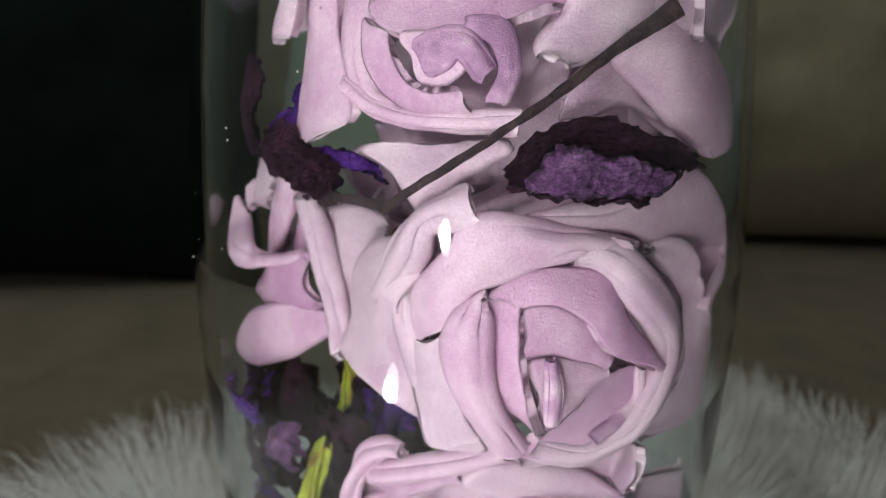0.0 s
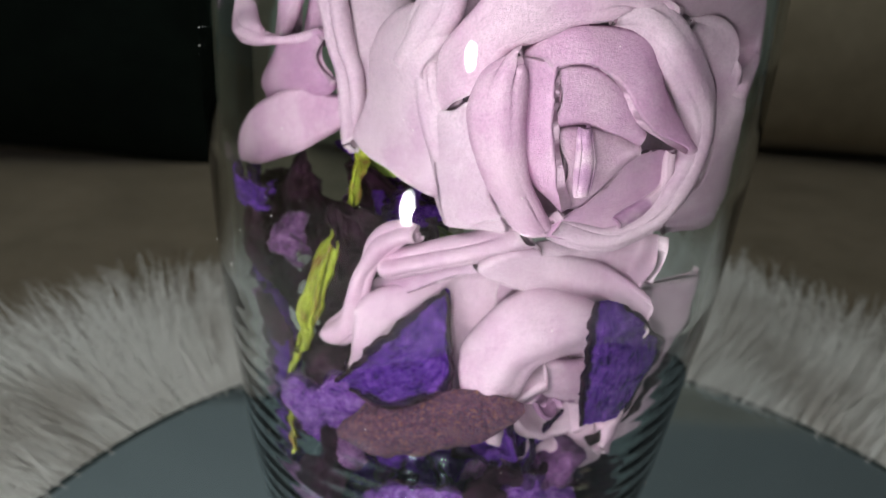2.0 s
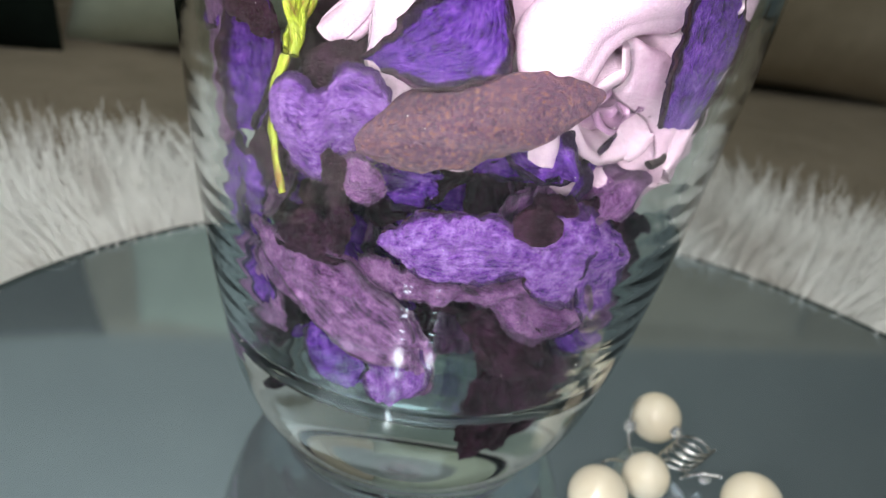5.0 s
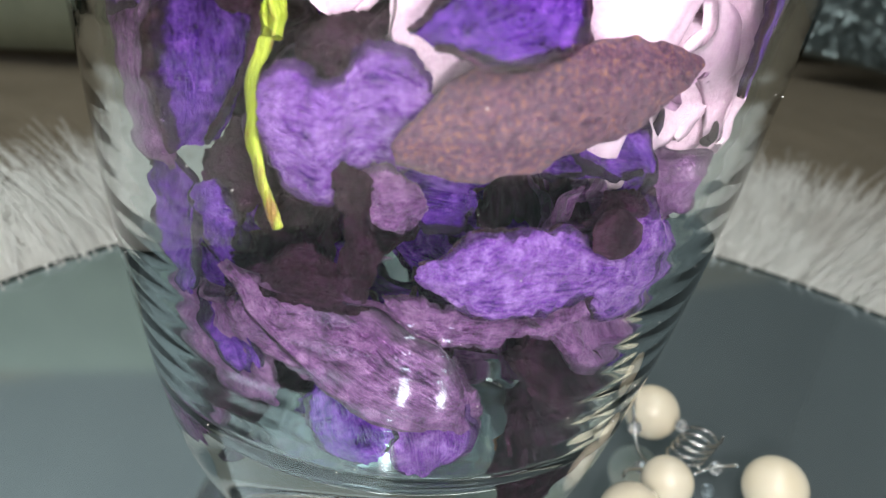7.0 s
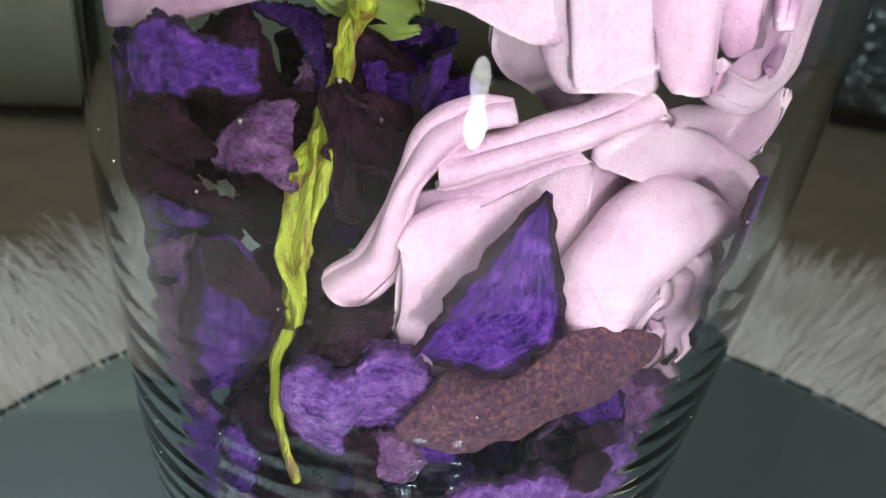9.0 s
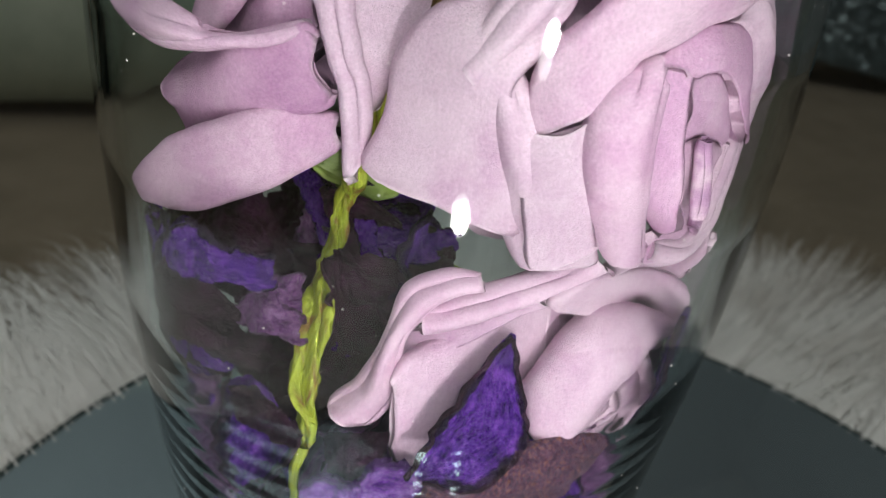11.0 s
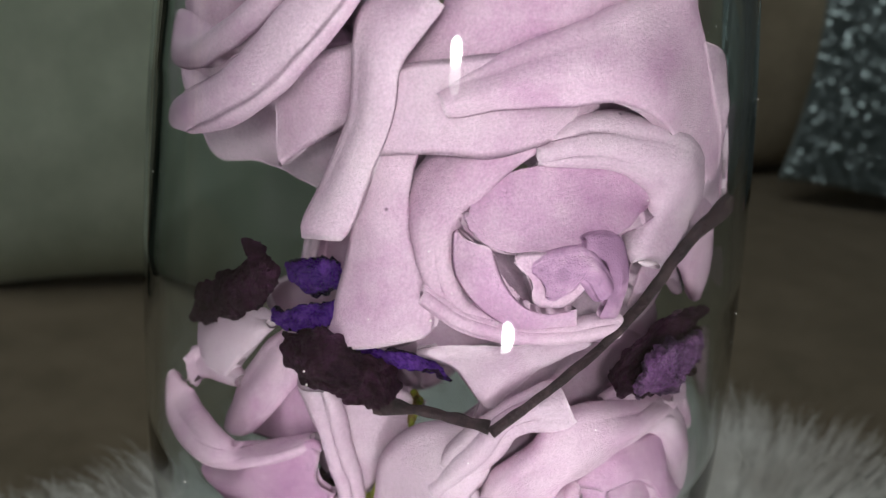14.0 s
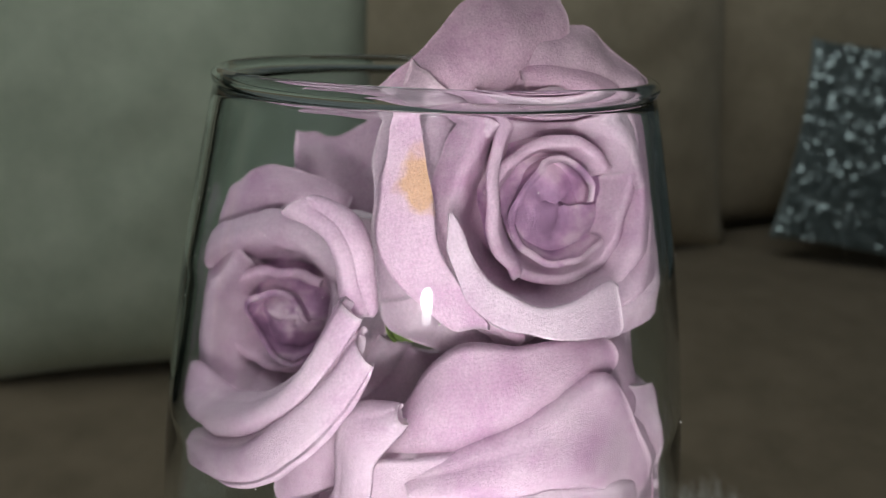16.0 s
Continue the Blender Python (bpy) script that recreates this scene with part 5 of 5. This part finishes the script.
shaped_petal([(-36.1, -14.4, 175.7), (-33.4, -19.7, 178.8), (-28.3, -24.6, 180.9)],
             [(-35.5, -20.4, 175.2), (-32.1, -23.5, 176.1), (-28.7, -26.1, 177.9)], VIOLET, "small crumpled blue-violet dried petal", 0.8, 0.8, 35)
shaped_petal([(-32.8, -11.0, 182.0), (-30.1, -16.4, 184.9), (-26.9, -21.2, 185.7)],
             [(-32.8, -14.1, 179.9), (-30.7, -18.1, 179.5), (-27.3, -22.7, 181.2)], VIOLET, "violet dried petal behind the rose", 0.8, 0.8, 36)
shaped_petal([(-34.8, -21.5, 174.7), (-30.3, -27.5, 176.7), (-24.9, -29.9, 173.2), (-20.8, -32.2, 168.1)],
             [(-36.4, -23.4, 170.3), (-32.2, -29.0, 168.0), (-26.9, -31.5, 166.9), (-23.7, -31.7, 164.0)], PLUM, "dark crumpled dried husk", 1.6, 1.4, 37)
shaped_petal([(-26.6, -25.7, 172.8), (-21.4, -29.0, 173.3), (-15.3, -30.5, 171.1)],
             [(-26.4, -27.5, 171.4), (-21.8, -30.2, 170.7), (-12.8, -32.8, 168.5)], VIOLET, "violet dried petal fold", 0.6, 0.8, 38)
shaped_petal([(5.1, -46.7, 173.6), (10.8, -46.3, 179.0), (20.0, -44.2, 181.2), (31.1, -37.9, 176.8), (39.3, -30.4, 171.4)],
             [(7.3, -48.5, 171.3), (14.5, -47.4, 169.5), (24.6, -43.2, 168.1), (32.7, -37.3, 171.4)], PLUM, "large dark purple dried husk, split open", -1.2, 1.0, 39)
shaped_petal([(8.1, -48.4, 172.9), (14.2, -47.1, 176.2), (23.0, -43.8, 175.8), (31.9, -38.3, 172.7)],
             [(8.5, -48.8, 171.1), (16.2, -47.3, 170.1), (23.9, -44.1, 169.2), (30.5, -39.9, 171.1)], MAUVE, "mauve shrivelled inside of a husk", 0.5, 1.4, 40)
shaped_petal([(-48.8, -16.0, 122.3), (-44.6, -22.7, 126.1), (-37.9, -29.4, 125.8)],
             [(-47.9, -15.4, 115.9), (-41.8, -26.8, 119.3), (-37.8, -29.0, 120.0)], VIOLET, "violet crumpled dried petal at the glass", 0.8, 1.2, 41)
shaped_petal([(-22.3, -2.7, 121.0), (-15.9, -13.4, 122.8), (-6.4, -20.6, 120.4)],
             [(-22.7, -3.0, 106.7), (-15.5, -14.6, 112.3), (-6.6, -21.5, 116.7)], VIOLET, "deep violet dried petal in the shade", 1.0, 1.2, 42)
shaped_petal([(-51.7, -2.0, 105.0), (-46.4, -9.5, 112.1), (-41.6, -14.7, 109.2)],
             [(-53.2, -3.1, 100.3), (-47.4, -0.9, 93.4), (-42.1, -15.9, 105.2)], PLUM, "cupped brown dried petal in the heap", 1.4, 0.7, 43)
shaped_petal([(-39.0, -19.0, 113.9), (-35.3, -21.9, 117.9), (-31.9, -23.4, 117.2)],
             [(-39.7, -19.4, 109.5), (-35.6, -22.4, 109.0), (-32.2, -24.1, 109.9)], MAUVE, "frilled mauve dried petal in the heap", 1.0, 1.4, 44)
shaped_petal([(-51.9, 0.5, 102.2), (-44.0, 3.5, 101.6), (-36.7, -14.5, 99.7)],
             [(-50.3, 0.4, 86.1), (-41.8, 3.4, 83.4), (-35.9, -14.8, 93.4)], PLUM, "dark brown dried petal deep in the heap", 1.0, 1.2, 45)
shaped_petal([(-52.7, 1.1, 113.3), (-43.5, 4.6, 117.7), (-35.3, 6.1, 114.4)],
             [(-50.5, 0.7, 98.7), (-42.4, 3.8, 99.2), (-32.6, 5.6, 96.4)], PLUM, "dark plum dried petal deep in the heap", 1.0, 1.2, 46)
rng = random.Random(12)
for k in range(64):
    a = radians(rng.uniform(-130, 110))
    z = rng.uniform(0.036, 0.075) if k < 26 else rng.uniform(0.055, 0.120)
    if k >= 26:
        a = radians(rng.uniform(-140, -35))
    r = float(inner_radius(z)) - (rng.uniform(0.014, 0.028) if z < 0.085 else rng.uniform(0.024, 0.038))
    dried_petal("dried_petal", (r * math.sin(a), -r * math.cos(a), z), math.degrees(a) + rng.uniform(-40, 40), rng.uniform(-10, 40), rng.uniform(0, 180),
                rng.uniform(11, 17), rng.uniform(18, 26), rng.choice((PLUM, PLUM, PLUM, MAUVE, VIOLET)), "shrivelled dark purple dried petal deep in the vase",
                0.6, 0.28, rng.uniform(0.2, 0.7), 0.2, 50 + k)
for k in range(60):
    a = radians(rng.uniform(-180, 180) if k < 16 else rng.uniform(-120, 90) if k < 34 else rng.uniform(0, 80))
    z = rng.uniform(0.026, 0.044) if k < 30 else rng.uniform(0.045, 0.085)
    r = float(inner_radius(z)) - rng.uniform(0.006, 0.026)
    dried_petal("dried_petal", (r * math.sin(a), -r * math.cos(a), z), math.degrees(a) + rng.uniform(-50, 50), rng.uniform(0, 60), rng.uniform(0, 180),
                rng.uniform(9, 15), rng.uniform(14, 22), rng.choice((PLUM, PLUM, MAUVE, MAUVE, VIOLET)), "curled purple dried petal at the vase bottom",
                0.7, 0.3, rng.uniform(0.3, 0.8), 0.25, 150 + k)
dried_pod((-0.0064, -0.0440, 0.0872), -12, 5, -69, 12.8, 35, POD, "brown-purple dried seed pod, rough skinned", 2)
dried_pod((0.0050, -0.0460, 0.0722), 5, 5, 70, 7.5, 9, PLUM, "small dark dried seed pod", 4)


def strand(name, points, radii, material, label, category, flat=1.0, sides=8, n=60, twist=0.0, jitter=0.0006, seed=1):
    v, f = tube(points, radii, sides, n, flat, twist)
    v = v + jitter * smooth_noise(v, 350, seed)
    ob = thing(name, label, category)
    mesh_object("stalk", v, f, material, ob)
    return ob


strand("twig", [(-0.0127, -0.0452, 0.1668), (-0.0042, -0.0464, 0.1728), (0.0047, -0.0460, 0.1788), (0.0132, -0.0439, 0.1848), (0.0210, -0.0415, 0.1908), (0.0293, -0.0409, 0.1968)],
       [0.0008, 0.0007, 0.0007, 0.0008, 0.0009, 0.0015], TWIG, "dark brown dried stem lying across the roses", "twig", jitter=0.0003)
strand("twig", [(-0.0243, -0.0310, 0.1650), (-0.0203, -0.0350, 0.1661), (-0.0163, -0.0402, 0.1672), (-0.0121, -0.0438, 0.1668)],
       [0.0013, 0.0009, 0.0008, 0.0009], TWIG, "short dark stalk of a dried husk", "twig")
strand("twig", [(0.0439, -0.0240, 0.1058), (0.0446, -0.0254, 0.0963), (0.0381, -0.0290, 0.0891), (0.0304, -0.0357, 0.0842), (0.0241, -0.0385, 0.0809)],
       [0.0007, 0.0006, 0.0006, 0.0005, 0.0008], TWIG, "thin dark dried twig", "twig")
strand("fibre", [(0.0050, -0.0300, 0.0270), (0.0150, -0.0280, 0.0275), (0.0260, -0.0230, 0.0300), (0.0340, -0.0158, 0.0340)],
       [0.0004, 0.0006, 0.0005, 0.0004], ORANGE, "thin orange dried fibre at the vase bottom", "twig")


def raffia():
    ob = thing("raffia", "twisted yellow-green raffia strand hanging between the petals", "raffia")
    line = [(-0.0122, -0.0183, 0.1565), (-0.0183, -0.0188, 0.1475), (-0.0221, -0.0173, 0.1323), (-0.0235, -0.0150, 0.1245), (-0.0264, -0.0169, 0.1129),
            (-0.0290, -0.0196, 0.1063), (-0.0317, -0.0231, 0.0971), (-0.0325, -0.0281, 0.0905)]
    c = catmull(line, 90)
    wide = np.interp(np.linspace(0, 1, 90), [0, 0.35, 0.45, 0.6, 0.85, 1], [0.0018, 0.0018, 0.0011, 0.0024, 0.0027, 0.0016])
    for k in range(4):
        ph = np.linspace(0, 4.0 * math.pi, 90) * 0.8 + 1.57 * k
        off = np.stack([np.cos(ph), np.sin(ph), 0 * ph], 1) * wide[:, None] * 0.5
        v, f = tube(c + off, list(wide * (0.60 + 0.12 * (k % 2))), 14, 140, 0.45, 6.0 + k)
        v = v + 0.0010 * smooth_noise(v, 170, k + 2) + 0.0004 * smooth_noise(v, 600, k + 5)
        mesh_object("ply", v, f, RAFFIA, ob)
    v, f = tube([(-0.0333, -0.0278, 0.0901), (-0.0343, -0.0284, 0.0858), (-0.0345, -0.0292, 0.0791), (-0.0322, -0.0331, 0.0697)],
                [0.0016, 0.0012, 0.0011, 0.0012], 8, 40, 0.5, 2.0)
    mesh_object("tail", v + 0.0004 * smooth_noise(v, 420, 9), f, RAFFIA, ob)


raffia()
for at, az, roll, w, h, s in (((-0.0070, -0.0120, 0.1067), -20, 50, 12, 20, 41), ((-0.0104, -0.0120, 0.2318), -20, 0, 7, 13, 42), ((-0.020, -0.010, 0.128), -20, 80, 9, 16, 43)):
    dried_petal("leaf", at, az, 10, roll, w, h, LEAF, "small green artificial rose leaf", 0.3, 0.1, 0.6, 0.15, s)["category"] = "leaf"


# ---- pearl clip on the tray ----
def pearl_pick(at, r, label, stem):
    ob = thing("pearl_pick", label, "pearl bead", "pearls on wire beside the vase")
    mesh_object("pearl", *ball(at, r, 32, 20), PEARL, ob)
    v, f = tube(stem, [0.0004, 0.0004], 6, 14)
    mesh_object("wire", v, f, WIRE, ob, "silver wire")
    return ob


for at, r, stem in (((0.0590, -0.0130, 0.0085), 0.0062, [(0.0560, -0.0100, 0.0120), (0.0500, -0.0160, 0.0130), (0.0490, -0.0220, 0.006), (0.0560, -0.0260, 0.0030)]),
                    ((0.0352, -0.0360, 0.0064), 0.0064, [(0.0390, -0.0280, 0.0080), (0.0440, -0.0250, 0.0060), (0.0540, -0.0250, 0.0030)]),
                    ((0.0490, -0.0305, 0.0060), 0.0054, [(0.0540, -0.0250, 0.0060), (0.0600, -0.0250, 0.0050), (0.0620, -0.0280, 0.0030)]),
                    ((0.0700, -0.0395, 0.0066), 0.0066, [(0.0670, -0.0320, 0.0070), (0.0620, -0.0300, 0.0060), (0.0600, -0.0280, 0.0030)])):
    pearl_pick(at, r, "cream pearl bead on silver wire lying on the mirror tray", stem)


def coil():
    ob = thing("wire_coil", "coiled silver wire between the pearls", "wire", "pearls on wire beside the vase")
    c = [(0.0600 + 0.0042 * math.cos(k * 0.7) + k * 0.00012, -0.0240 + 0.0036 * math.sin(k * 0.7), 0.0040 + 0.00016 * k) for k in range(36)]
    mesh_object("coil", *tube(c, [0.00035, 0.00035], 6, 180), WIRE, ob)


coil()
for c, r in (((0.0495, -0.0180, 0.0100), 0.0016), ((0.0485, -0.0235, 0.0040), 0.0015), ((0.0600, -0.0210, 0.0105), 0.0015), ((0.0660, -0.0280, 0.0030), 0.0016),
             ((0.0760, -0.0390, 0.0020), 0.0016)):
    ob = thing("crystal_bead", "small clear crystal bead on the wire", "bead", "crystal beads")
    mesh_object("bead", *ball(c, r, 7, 4), CRYSTAL, ob, smooth=False)
